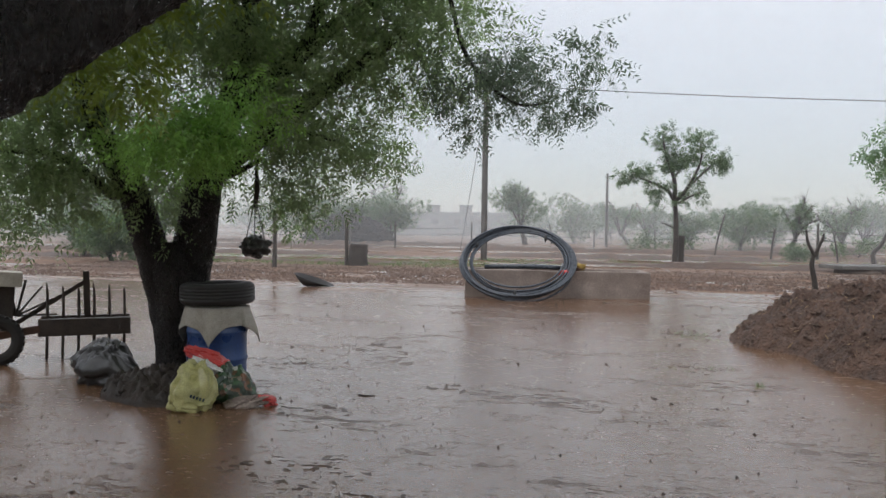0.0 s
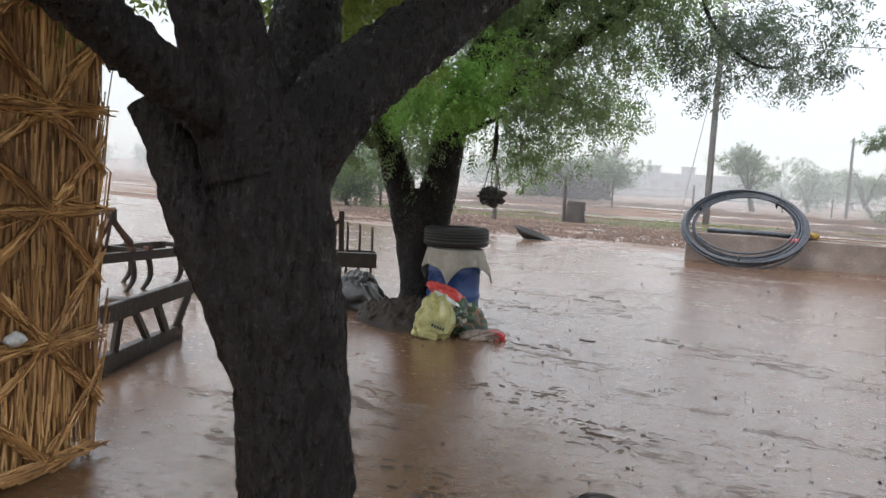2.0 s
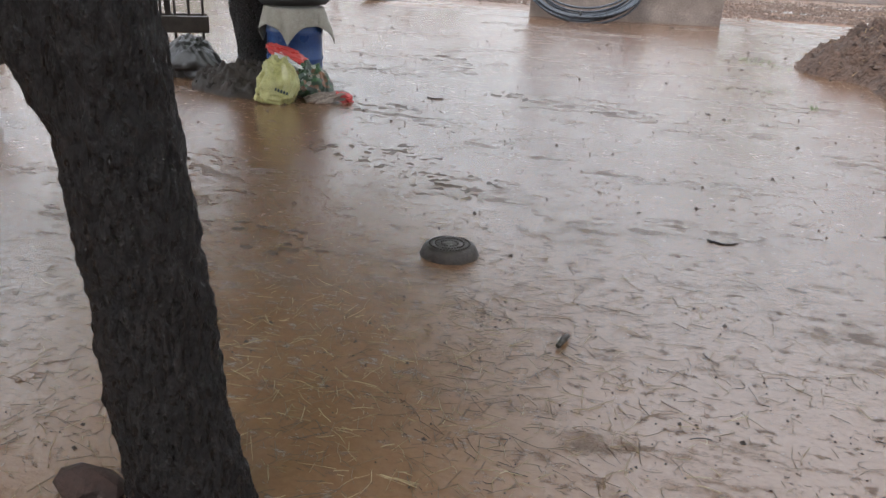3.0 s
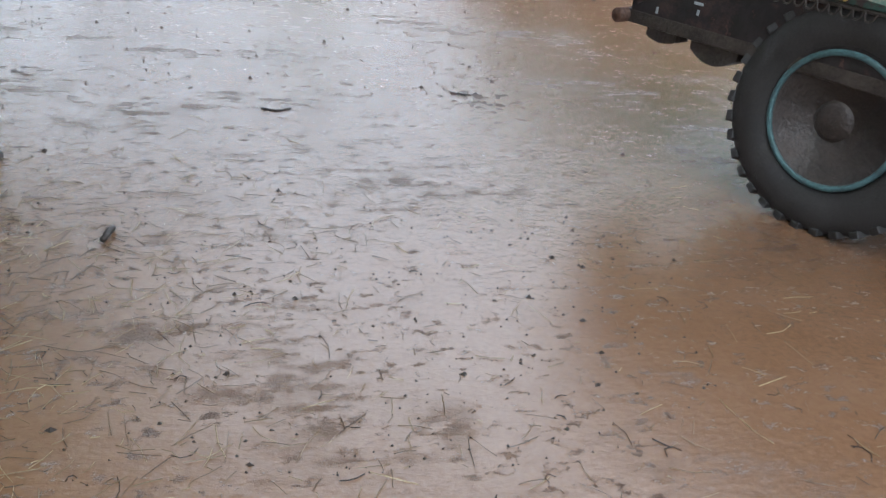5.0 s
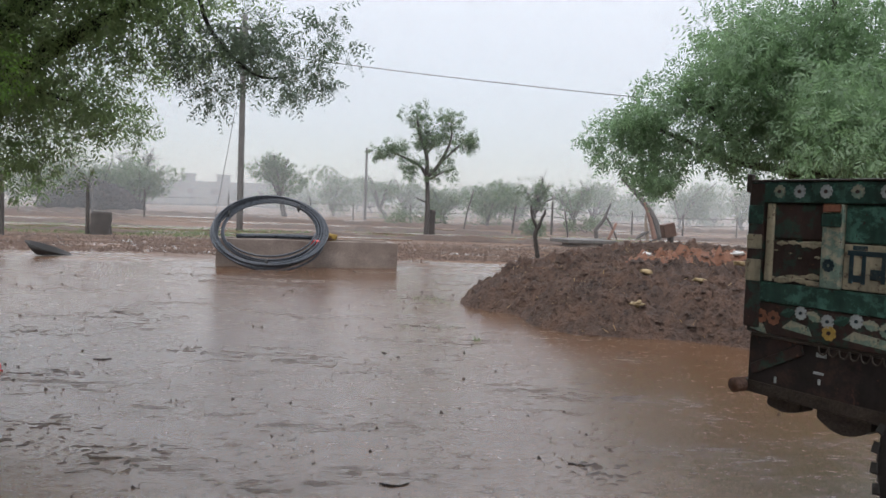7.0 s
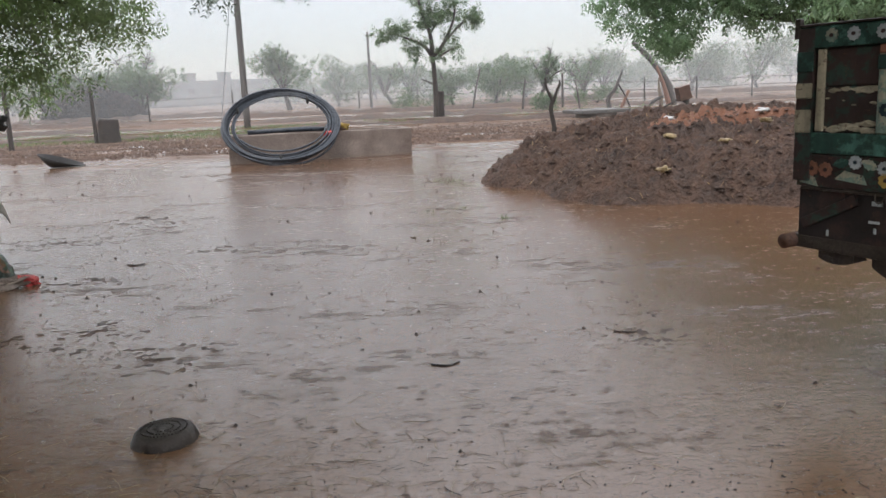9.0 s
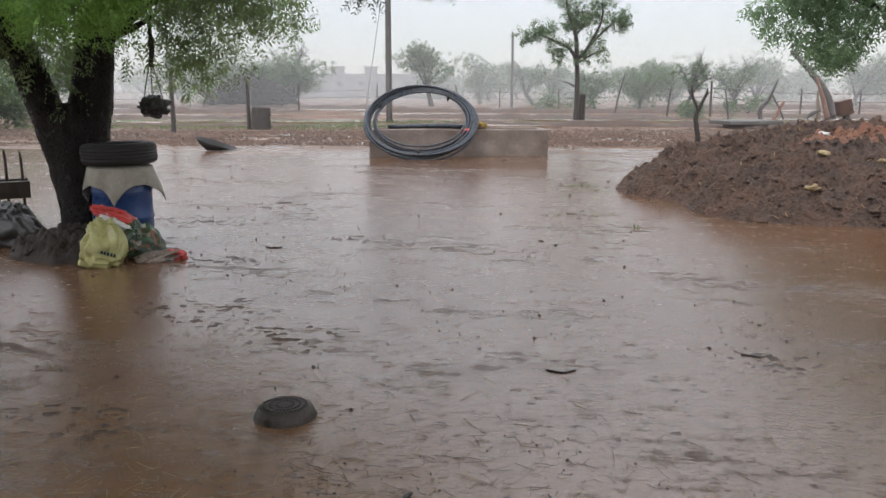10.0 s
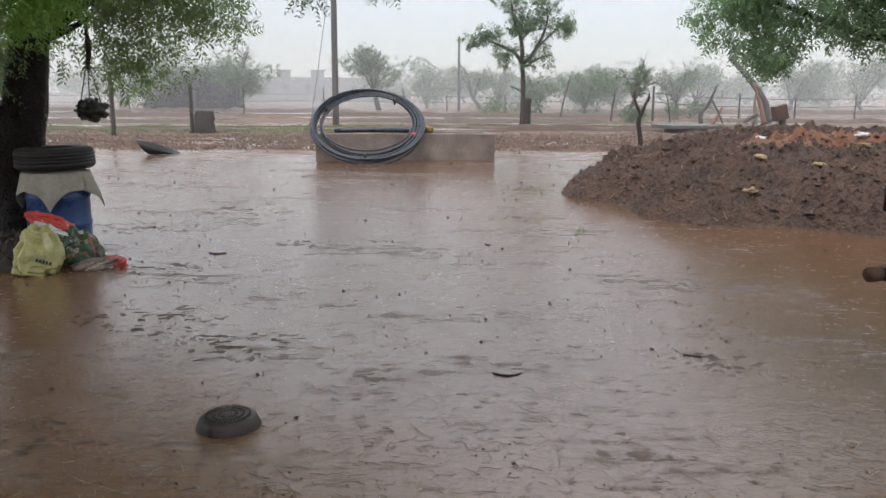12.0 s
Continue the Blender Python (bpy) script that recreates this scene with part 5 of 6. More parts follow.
far_tree(28, 80, 5.4, 8.0, 58, trunk=0.15, n=28)
far_tree(36, 84, 5.6, 9.0, 59, trunk=0.12, n=28)
far_tree(12, 84, 4.4, 6.0, 60, trunk=0.15, n=28)
for k, (x, y, h, w) in enumerate(((7.2, 44, 0.8, 2.6), (12, 52, 0.9, 3.2), (2.5, 58, 1.2, 5.0), (-1.0, 57, 0.9, 4.5))):
    far_tree(x, y, h, w, 90 + k, trunk=0.1, leaf=0.09, per=60, label="low scrub bush by the field fence", name="scrub_bush")
rng_line = random.Random(77)
for k in range(46):
    a = radians(-62 + 124 * (k + rng_line.random() * 0.8) / 46)
    if -18 < math.degrees(a) < -8:
        continue
    r = rng_line.uniform(115, 160)
    far_tree(r * math.sin(a), r * math.cos(a), rng_line.uniform(3.5, 6.0), rng_line.uniform(7, 13), 100 + k, trunk=0.12, leaf=0.4, per=42, n=21, label="misty line of scrub trees on the horizon", name="horizon_tree")


def build_brush_heap():
    rng = random.Random(61)
    bm = lump(bmesh.new(), (-25.0, 65.3, 0.2), (3.1, 0.9, 1.7), 2.7, 4, 0.4)
    for _ in range(3400):
        x, y = rng.uniform(-3.5, 3.5), rng.gauss(0, 0.9)
        hh = 2.5 * (1 - (x / 3.7) ** 2) * rng.random() ** 0.7
        d = Vector((rng.gauss(0, 1), rng.gauss(0, 1), rng.gauss(0.3, 0.6))).normalized() * rng.uniform(0.5, 1.2)
        c = Vector((-25.0 + x, 65 + y, hh))
        tube(bm, [c - d * 0.5, c + d * 0.1 + Vector((rng.gauss(0, 0.08), 0, rng.gauss(0, 0.08))), c + d * 0.5], [0.05, 0.045, 0.02], 4, 1)
    tagged(part("brushwood_heap", bm, BRUSHWOOD), "great heap of dark cut thorn brushwood", "brushwood", kind="stuff")


build_brush_heap()


def build_compound():
    """A long low building with raised stair heads along its roof."""
    t = thing("far_building", (-36, 143, 0), "long low plastered building with small roof towers in mist", "building", 12)
    part("wall", box(bmesh.new(), (24, 8, 4.2), pose(0, 4, 1.8)), WALL_FAR, t)
    part("boundary_wall", box(bmesh.new(), (44, 0.3, 2.2), pose(-2, -4, 1.0)), WALL_FAR, t)
    for x in (-8.4, -2.4, 3.6):
        bm = box(bmesh.new(), (2.3, 2.5, 1.6), pose(x, 2, 4.7))
        box(bm, (2.7, 2.9, 0.2), pose(x, 2, 5.55))
        part("roof_tower", bm, WALL_FAR, t)
    for x in (-10, -6, -2, 2, 6, 10):
        part("window", box(bmesh.new(), (1.1, 0.1, 1.2), pose(x, -0.02, 2.4)), IRON, t)
    part("parapet", box(bmesh.new(), (24.2, 0.25, 0.45), pose(0, 0.1, 4.1)), WALL_FAR, t)
    part("roof", box(bmesh.new(), (24.4, 8.4, 0.12), pose(0, 4, 3.97)), WALL_FAR, t)


build_compound()


# ---- beyond the mound ----
def build_sapling():
    t = thing("dead_sapling", (2.75, 15.9, 0), "bare forked dead sapling behind the dung heap", "sapling")
    bm = tube(bmesh.new(), [(0, 0, -0.1), (0.04, 0, 0.5), (-0.02, 0, 0.95), (0.02, 0, 1.15)], [0.06, 0.05, 0.042, 0.04], 9, 6, 0.2, 10)
    tube(bm, [(0.02, 0, 1.1), (-0.1, 0, 1.35), (-0.13, 0, 1.58)], [0.035, 0.028, 0.018], 7, 5, 0.25, 14)
    tube(bm, [(0.02, 0, 1.1), (0.1, 0, 1.32), (0.15, 0.02, 1.42), (0.16, 0.0, 1.52)], [0.035, 0.03, 0.03, 0.012], 7, 5, 0.3, 14)
    tube(bm, [(0.13, 0, 1.4), (0.2, 0, 1.43)], [0.02, 0.008], 6, 3)
    part("stem", bm, FAR_BARK, t, smooth=True)


build_sapling()


def build_well_cover():
    t = thing("well_cover", (7.6, 33.2, 0), "square concrete slab on a low well ring", "slab", 15)
    part("slab", box(bmesh.new(), (2.2, 1.8, 0.14), pose(0, 0, 0.24), 0.02), POLE_CONCRETE, t)
    part("ring", lathe(bmesh.new(), [(0.85, -0.1), (0.85, 0.17)], 24), CONCRETE, t, smooth=True)


build_well_cover()


def build_meter_post():
    t = thing("meter_post", (10.75, 31.4, 0), "tilted metal box on a short wooden post", "box")
    part("post", tube(bmesh.new(), [(0, 0, -0.2), (0, 0, 0.65)], [0.13, 0.12], 9, 4, 0.1, 8), FAR_BARK, t, smooth=True)
    part("box", box(bmesh.new(), (0.5, 0.35, 0.55), pose(-0.12, 0, 0.85, 0, -14, 10), 0.02), RUST, t)
    part("bracket", bar(bmesh.new(), (0, 0, 0.35), (0.55, 0, 0.3), 0.05, 0.05), IRON, t)
    part("prop", bar(bmesh.new(), (-0.3, 0.1, 0.6), (-1.5, 0.2, 0.0), 0.05, 0.06), FAR_BARK, t)


build_meter_post()


def build_broken_trunks():
    t = thing("broken_tree", (13.6, 43, 0), "leaning split tree trunk with pale torn wood", "tree")
    part("trunk", tube(bmesh.new(), [(0.5, 0, -0.2), (0.1, 0, 1.2), (-0.7, 0.3, 2.4), (-1.6, 0.6, 3.4)], [0.2, 0.17, 0.15, 0.12], 10, 6, 0.15, 4), FAR_BARK, t, smooth=True)
    part("split_wood", tube(bmesh.new(), [(0.2, -0.2, -0.2), (-0.1, -0.2, 0.9), (-0.55, -0.2, 2.1)], [0.14, 0.13, 0.05], 8, 5, 0.2, 5), RED_CLAY, t, "pale orange torn wood", smooth=True)
    part("splinter", tube(bmesh.new(), [(-0.2, -0.1, -0.2), (-0.35, -0.1, 0.8), (-0.4, -0.1, 1.5)], [0.12, 0.1, 0.03], 8, 5, 0.2, 5), TWIG, t, smooth=True)
    part("root", tube(bmesh.new(), [(-0.2, -0.1, 0.5), (-0.7, -0.2, 0.25), (-1.0, -0.2, -0.1)], [0.1, 0.1, 0.06], 8, 4, 0.2, 5), FAR_BARK, t, smooth=True)
    t = thing("dead_branch", (10.4, 42.1, 0), "crooked dead branch propped at the fence", "branch")
    bm = tube(bmesh.new(), [(0, 0, -0.1), (-0.1, 0, 0.5), (0.25, 0, 1.0), (0.5, 0, 1.6), (0.65, 0, 2.0)], [0.12, 0.11, 0.09, 0.06, 0.03], 8, 6, 0.2, 6)
    tube(bm, [(0.4, 0, 1.3), (0.8, 0, 0.6), (1.1, 0.1, 0.0)], [0.05, 0.05, 0.04], 7, 4, 0.2, 6)
    part("limb", bm, FAR_BARK, t, smooth=True)
    tagged(part("cut_stake", tube(bmesh.new(), [(10.9, 42, -0.1), (11.4, 42.2, 0.9)], [0.09, 0.07], 8, 4, 0.1, 5), RED_CLAY, smooth=True), "pale cut stake leaning at the fence", "stake")


build_broken_trunks()


def build_roadside_tree():
    t = thing("roadside_tree", (9.8, 18.0, 0), "large leafy neem tree behind the painted trailer", "tree")
    o = Vector((9.8, 18.0, 0))
    L = [
        [(9.8, 18, -0.3), (9.8, 18, 1.2), (9.6, 18, 2.2)],
        [(9.6, 18, 2.0), (8.9, 18.2, 2.6), (8.0, 18.4, 2.75), (6.9, 18.8, 3.2), (5.9, 19.1, 3.6), (5.2, 19.3, 3.5)],
        [(9.6, 18, 2.2), (8.8, 17.7, 3.6), (8.0, 17.8, 4.9), (7.3, 18.2, 5.8)],
        [(9.6, 18, 2.2), (9.6, 17.5, 4.0), (9.4, 17.2, 5.6), (9.0, 17, 7.2)],
        [(9.6, 18, 2.2), (10.6, 17.3, 3.6), (11.6, 16.6, 4.8), (12.6, 16.2, 5.6)],
        [(9.6, 18, 2.2), (10.2, 18.8, 4.0), (10.6, 19.6, 5.8)],
        [(8.0, 18.4, 2.9), (7.2, 18.3, 3.9), (6.4, 18.6, 4.5)],
        [(10.2, 17.6, 2.8), (11.0, 16.6, 2.9), (11.6, 15.6, 3.0)],
        [(9.5, 17.6, 3.0), (9.1, 16.4, 3.4), (8.6, 15.6, 3.5)],
    ]
    L = [[Vector(p) - o for p in q] for q in L]
    bm = bmesh.new()
    tube(bm, L[0], [0.34, 0.28, 0.26], 16, 6, 0.1, 3)
    for p in L[1:]:
        tube(bm, p, [0.14, 0.10, 0.06, 0.035], 10, 5, 0.1, 4)
    part("trunk", bm, FAR_BARK, t, smooth=True)
    cl = clumps_along([L[1], L[1], L[6]], 0.5, 0.40, 0.5, 9, 5) + clumps_along(L[2:6] + L[7:] + L[2:4], 0.25, 0.7, 0.8, 22, 6)
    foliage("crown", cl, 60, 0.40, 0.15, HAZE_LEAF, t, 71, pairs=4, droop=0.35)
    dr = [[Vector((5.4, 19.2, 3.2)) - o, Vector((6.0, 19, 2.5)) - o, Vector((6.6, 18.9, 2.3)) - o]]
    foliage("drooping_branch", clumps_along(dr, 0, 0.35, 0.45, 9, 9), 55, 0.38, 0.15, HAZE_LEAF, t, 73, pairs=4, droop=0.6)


build_roadside_tree()


# ---- straw hut ----
def build_hut():
    t = thing("straw_hut", (-3.57, 2.44, 0), "straw-thatched hut wall bound with straw ropes", "hut", 0)
    # local frame: the seen wall runs from the corner along d, its face looks along n
    d = Vector((0.16, -0.987, 0)).normalized()
    n = Vector((-d.y, d.x, 0))
    H, W = 3.0, 2.6
    core = bmesh.new()
    m = Matrix.Translation(d * W / 2 - n * 0.55 + Vector((0, 0, H / 2 - 0.05))) @ Matrix.Rotation(math.atan2(d.y, d.x), 4, "Z")
    box(core, (W - 0.08, 1.0, H), m, 0.06)
    part("core", core, STRAW, t)
    rng = random.Random(17)

    def stalk(bm, a, b, r):
        a, b = Vector(a), Vector(b)
        q = (b - a)
        s = q.orthogonal().normalized() * r
        u = q.normalized().cross(s)
        mid = (a + b) / 2 + n * rng.gauss(0, 0.008)
        ring = [[bm.verts.new(c + v) for v in (s, -s * 0.5 + u * 0.87, -s * 0.5 - u * 0.87)] for c in (a, mid, b)]
        for k in range(2):
            for j in range(3):
                bm.faces.new((ring[k][j], ring[k][(j + 1) % 3], ring[k + 1][(j + 1) % 3], ring[k + 1][j]))

    for layer in range(5):
        bm = bmesh.new()
        for _ in range(900):
            s = rng.uniform(-0.03, 1.3) if rng.random() < 0.8 else rng.uniform(1.3, W)
            z0 = rng.uniform(-0.05, H - 0.4)
            ln = rng.uniform(0.3, 0.8)
            off = 0.0 + 0.05 * rng.random() + 0.02 * math.sin(z0 * 7)
            tilt = rng.gauss(0, 0.09)
            a = d * s + n * (off - 0.045) + Vector((0, 0, z0))
            b = d * (s + tilt * ln) + n * (off - 0.045 + rng.gauss(0, 0.015)) + Vector((0, 0, z0 + ln))
            stalk(bm, a, b, rng.uniform(0.0025, 0.006))
        part("thatch_layer", bm, STRAW, t)
    # end face at the corner
    bm = bmesh.new()
    for _ in range(700):
        z0, ln = rng.uniform(-0.05, H - 0.3), rng.uniform(0.25, 0.7)
        a = -n * rng.uniform(0, 0.5) - d * rng.uniform(-0.01, 0.05) + Vector((0, 0, z0))
        stalk(bm, a, a + Vector((rng.gauss(0, 0.03), rng.gauss(0, 0.03), ln)), rng.uniform(0.0025, 0.006))
    part("corner_thatch", bm, STRAW, t)

    def rope(a, b, r, name):
        bm = bmesh.new()
        a, b = Vector(a), Vector(b)
        for _ in range(90):
            f0 = rng.uniform(-0.1, 0.75)
            f1 = f0 + rng.uniform(0.2, 0.4)
            j = lambda: n * (0.03 + abs(rng.gauss(0, r * 0.6))) + Vector((0, 0, rng.gauss(0, r))) + d * rng.gauss(0, 0.01)
            stalk(bm, a.lerp(b, f0) + j(), a.lerp(b, min(1.04, f1)) + j(), rng.uniform(0.003, 0.006))
        part(name, bm, STRAW, t)

    levels = (0.06, 0.63, 1.25, 1.72, 2.3)
    for z in levels:
        rope(d * -0.03 + Vector((0, 0, z)), d * 0.75 + Vector((0, 0, z - 0.01)), 0.022, "straw_rope")
        rope(d * 0.7 + Vector((0, 0, z)), d * 1.6 + Vector((0, 0, z)), 0.022, "straw_rope")
    for z0, z1 in zip(levels, levels[1:]):
        c = d * 0.30
        rope(c + Vector((0, 0, z0)), d * -0.02 + Vector((0, 0, (z0 + z1) / 2 + 0.1)), 0.016, "straw_brace")
        rope(c + Vector((0, 0, z0)), d * 0.75 + Vector((0, 0, (z0 + z1) / 2 + 0.1)), 0.016, "straw_brace")
        rope(c + Vector((0, 0, z1)), d * -0.02 + Vector((0, 0, (z0 + z1) / 2 - 0.05)), 0.016, "straw_brace")
        rope(c + Vector((0, 0, z1)), d * 0.75 + Vector((0, 0, (z0 + z1) / 2 - 0.05)), 0.016, "straw_brace")
    sk = lump(bmesh.new(), d * 0.5 + n * 0.06 + Vector((0, 0, 0.68)), (0.03, 0.05, 0.035), 2, 2, 0.5)
    part("plastic_tie", sk, WHITE_PLASTIC, t, "knotted white plastic", smooth=True)


build_hut()


# ---- farm implements ----
def build_leveller():
    t = thing("plank_leveller", (-5.0, 4.05, 0), "dark wooden field leveller frame standing on edge in water", "farm tool")
    o = Vector((-5.0, 4.05, 0))
    A, B = Vector((-4.70, 3.38, 0.445)) - o, Vector((-5.32, 4.76, 0.455)) - o
    C, D = Vector((-4.74, 3.30, 0.075)) - o, Vector((-5.39, 4.66, 0.05)) - o
    part("upper_beam", bar(bmesh.new(), A, B, 0.06, 0.13, 0.01), IRON, t)
    part("lower_beam", bar(bmesh.new(), C, D, 0.08, 0.13, 0.01), IRON, t)
    for f, g, w in ((0.15, 0.22, 0.06), (0.26, 0.62, 0.06), (0.5, 0.84, 0.10), (0.95, 0.93, 0.06)):
        part("strut", bar(bmesh.new(), A.lerp(B, f), C.lerp(D, g), 0.04, w, 0.006), IRON, t)
    part("hitch_block", box(bmesh.new(), (0.16, 0.10, 0.10), pose(*(A.lerp(B, 0.18) + Vector((-0.06, 0, 0.02))), 0, 0, 20), 0.012), IRON, t)
    part("cross_beam", bar(bmesh.new(), A.lerp(B, 0.12), A.lerp(B, 0.1) + Vector((-0.5, 0.05, -0.12)), 0.08, 0.08, 0.01), IRON, t)


def build_cultivator():
    t = thing("cultivator", (-7.6, 5.72, 0), "iron tractor cultivator with a row of curved tines", "farm tool", 97)
    part("front_beam", bar(bmesh.new(), (-1.4, 0.0, 0.40), (1.4, 0.0, 0.40), 0.07, 0.11, 0.008), IRON, t)
    part("rear_beam", bar(bmesh.new(), (-1.4, 0.55, 0.42), (1.4, 0.55, 0.42), 0.07, 0.10, 0.008), IRON, t)
    for x in (-1.35, -0.45, 0.45, 1.35):
        part("cross_bar", bar(bmesh.new(), (x, 0.04, 0.44), (x, 0.51, 0.44), 0.07, 0.06, 0.008), IRON, t)
    for k in range(11):
        x, y = -1.3 + k * 0.26, (0.0, 0.0, 0.55)[k % 3]
        part("tine", tube(bmesh.new(), [(x, y, 0.40), (x + 0.01, y - 0.03, 0.26), (x + 0.01, y - 0.03, 0.14), (x - 0.03, y - 0.01, 0.05), (x - 0.09, y + 0.02, -0.03)], [0.034, 0.034, 0.032, 0.028, 0.02], 8, 5), IRON, t, smooth=True)
        part("spring_clamp", box(bmesh.new(), (0.07, 0.09, 0.05), pose(x, y, 0.475 if y == 0 else 0.49, 0, 8, 0), 0.008), RUST, t)
    for x in (-0.32, 0.32):
        part("mast_leg", bar(bmesh.new(), (x, 0.0, 0.45), (0, 0.05, 0.84), 0.04, 0.06, 0.005), RUST, t)
    part("mast_stay", bar(bmesh.new(), (0, 0.05, 0.82), (0.85, 0.55, 0.47), 0.035, 0.05, 0.005), IRON, t)
    part("mast_stay", bar(bmesh.new(), (0, 0.05, 0.82), (0.4, 0.52, 0.47), 0.035, 0.05, 0.005), RUST, t)
    part("top_pin", box(bmesh.new(), (0.09, 0.09, 0.14), pose(0, 0.05, 0.87), 0.01), IRON, t)


def build_seed_drill():
    t = thing("seed_drill", (-6.42, 8.12, 0), "old iron seed drill with upright tines and a tin box", "farm tool", 37)
    part("front_bar", box(bmesh.new(), (0.95, 0.10, 0.19), pose(0.1, -0.1, 0.37), 0.008), IRON, t)
    part("rear_bar", box(bmesh.new(), (0.95, 0.07, 0.08), pose(0.1, 0.3, 0.42), 0.008), IRON, t)
    for k in range(6):
        x = -0.3 + k * 0.16
        part("tine", tube(bmesh.new(), [(x, 0.0, -0.05), (x + 0.01, -0.02, 0.35), (x + 0.01, 0.0, 0.72), (x, 0.0, 0.86 - 0.03 * (k % 3))], [0.016, 0.018, 0.016, 0.006], 7, 4), IRON, t, smooth=True)
    part("lever", bar(bmesh.new(), (-0.7, 0.05, 0.35), (0.12, 0.15, 0.88), 0.03, 0.05, 0.004), IRON, t)
    part("upright", bar(bmesh.new(), (0.12, 0.15, 0.35), (0.10, 0.15, 0.98), 0.04, 0.07, 0.006), IRON, t)
    part("tin_box", box(bmesh.new(), (0.36, 0.34, 0.16), pose(-0.72, -0.05, 0.92, 0, 4, 8), 0.01), SACKING, t, "pale rain-streaked tin box")
    part("box_stand", box(bmesh.new(), (0.22, 0.24, 0.5), pose(-0.74, 0, 0.6, 0, 4, 8), 0.01), IRON, t)
    for k in range(7):
        a = k * 0.45
        part("spoke", bar(bmesh.new(), (-0.6, 0.0, 0.5), (-0.6 + 0.4 * math.cos(a), 0.08, 0.5 + 0.4 * math.sin(a)), 0.02, 0.02), IRON, t)
    w = tyre_mesh(0.28, 0.16, 0.12, 24, 0.01)
    wheel = part("wheel", w, RUBBER, t)
    wheel.matrix_basis = pose(-0.78, -0.25, 0.26, 90, 0, 12)
    part("tow_bar", bar(bmesh.new(), (0.0, 0, 0.4), (-0.9, -0.3, 0.3), 0.06, 0.08, 0.006), RUST, t)


build_leveller()
build_cultivator()
build_seed_drill()


# ---- painted tractor trailer ----
def flower_mesh(r, petals, seed):
    bm = bmesh.new()
    for k in range(petals):
        a = 2 * math.pi * k / petals + seed
        c = Vector((0.62 * r * math.cos(a), 0, 0.62 * r * math.sin(a)))
        ring = [[], []]
        for j in range(8):
            b = 2 * math.pi * j / 8
            u = Vector((math.cos(a), 0, math.sin(a))) * 0.40 * r * math.cos(b) + Vector((-math.sin(a), 0, math.cos(a))) * r * 2.8 / petals * math.sin(b)
            ring[0].append(bm.verts.new(c + u))
            ring[1].append(bm.verts.new(c + u * 0.9 + Vector((0, -0.004, 0))))
        for j in range(8):
            bm.faces.new((ring[0][j], ring[0][(j + 1) % 8], ring[1][(j + 1) % 8], ring[1][j]))
        bm.faces.new(ring[1])
    return bm


def leaf_mesh(ln, w):
    bm = bmesh.new()
    n = 9
    top = [Vector((ln * (k / n - 0.5), 0, w * math.sin(math.pi * k / n) * (1.0 + 0.25 * (k % 2)))) for k in range(n + 1)]
    bot = [Vector((p.x, 0, -p.z)) for p in top]
    front = [bm.verts.new(p + Vector((0, -0.003, 0))) for p in top + bot[-2:0:-1]]
    bm.faces.new(front)
    back = [bm.verts.new(p) for p in top + bot[-2:0:-1]]
    for k in range(len(front)):
        bm.faces.new((front[k], back[k], back[(k + 1) % len(back)], front[(k + 1) % len(front)]))
    return bm


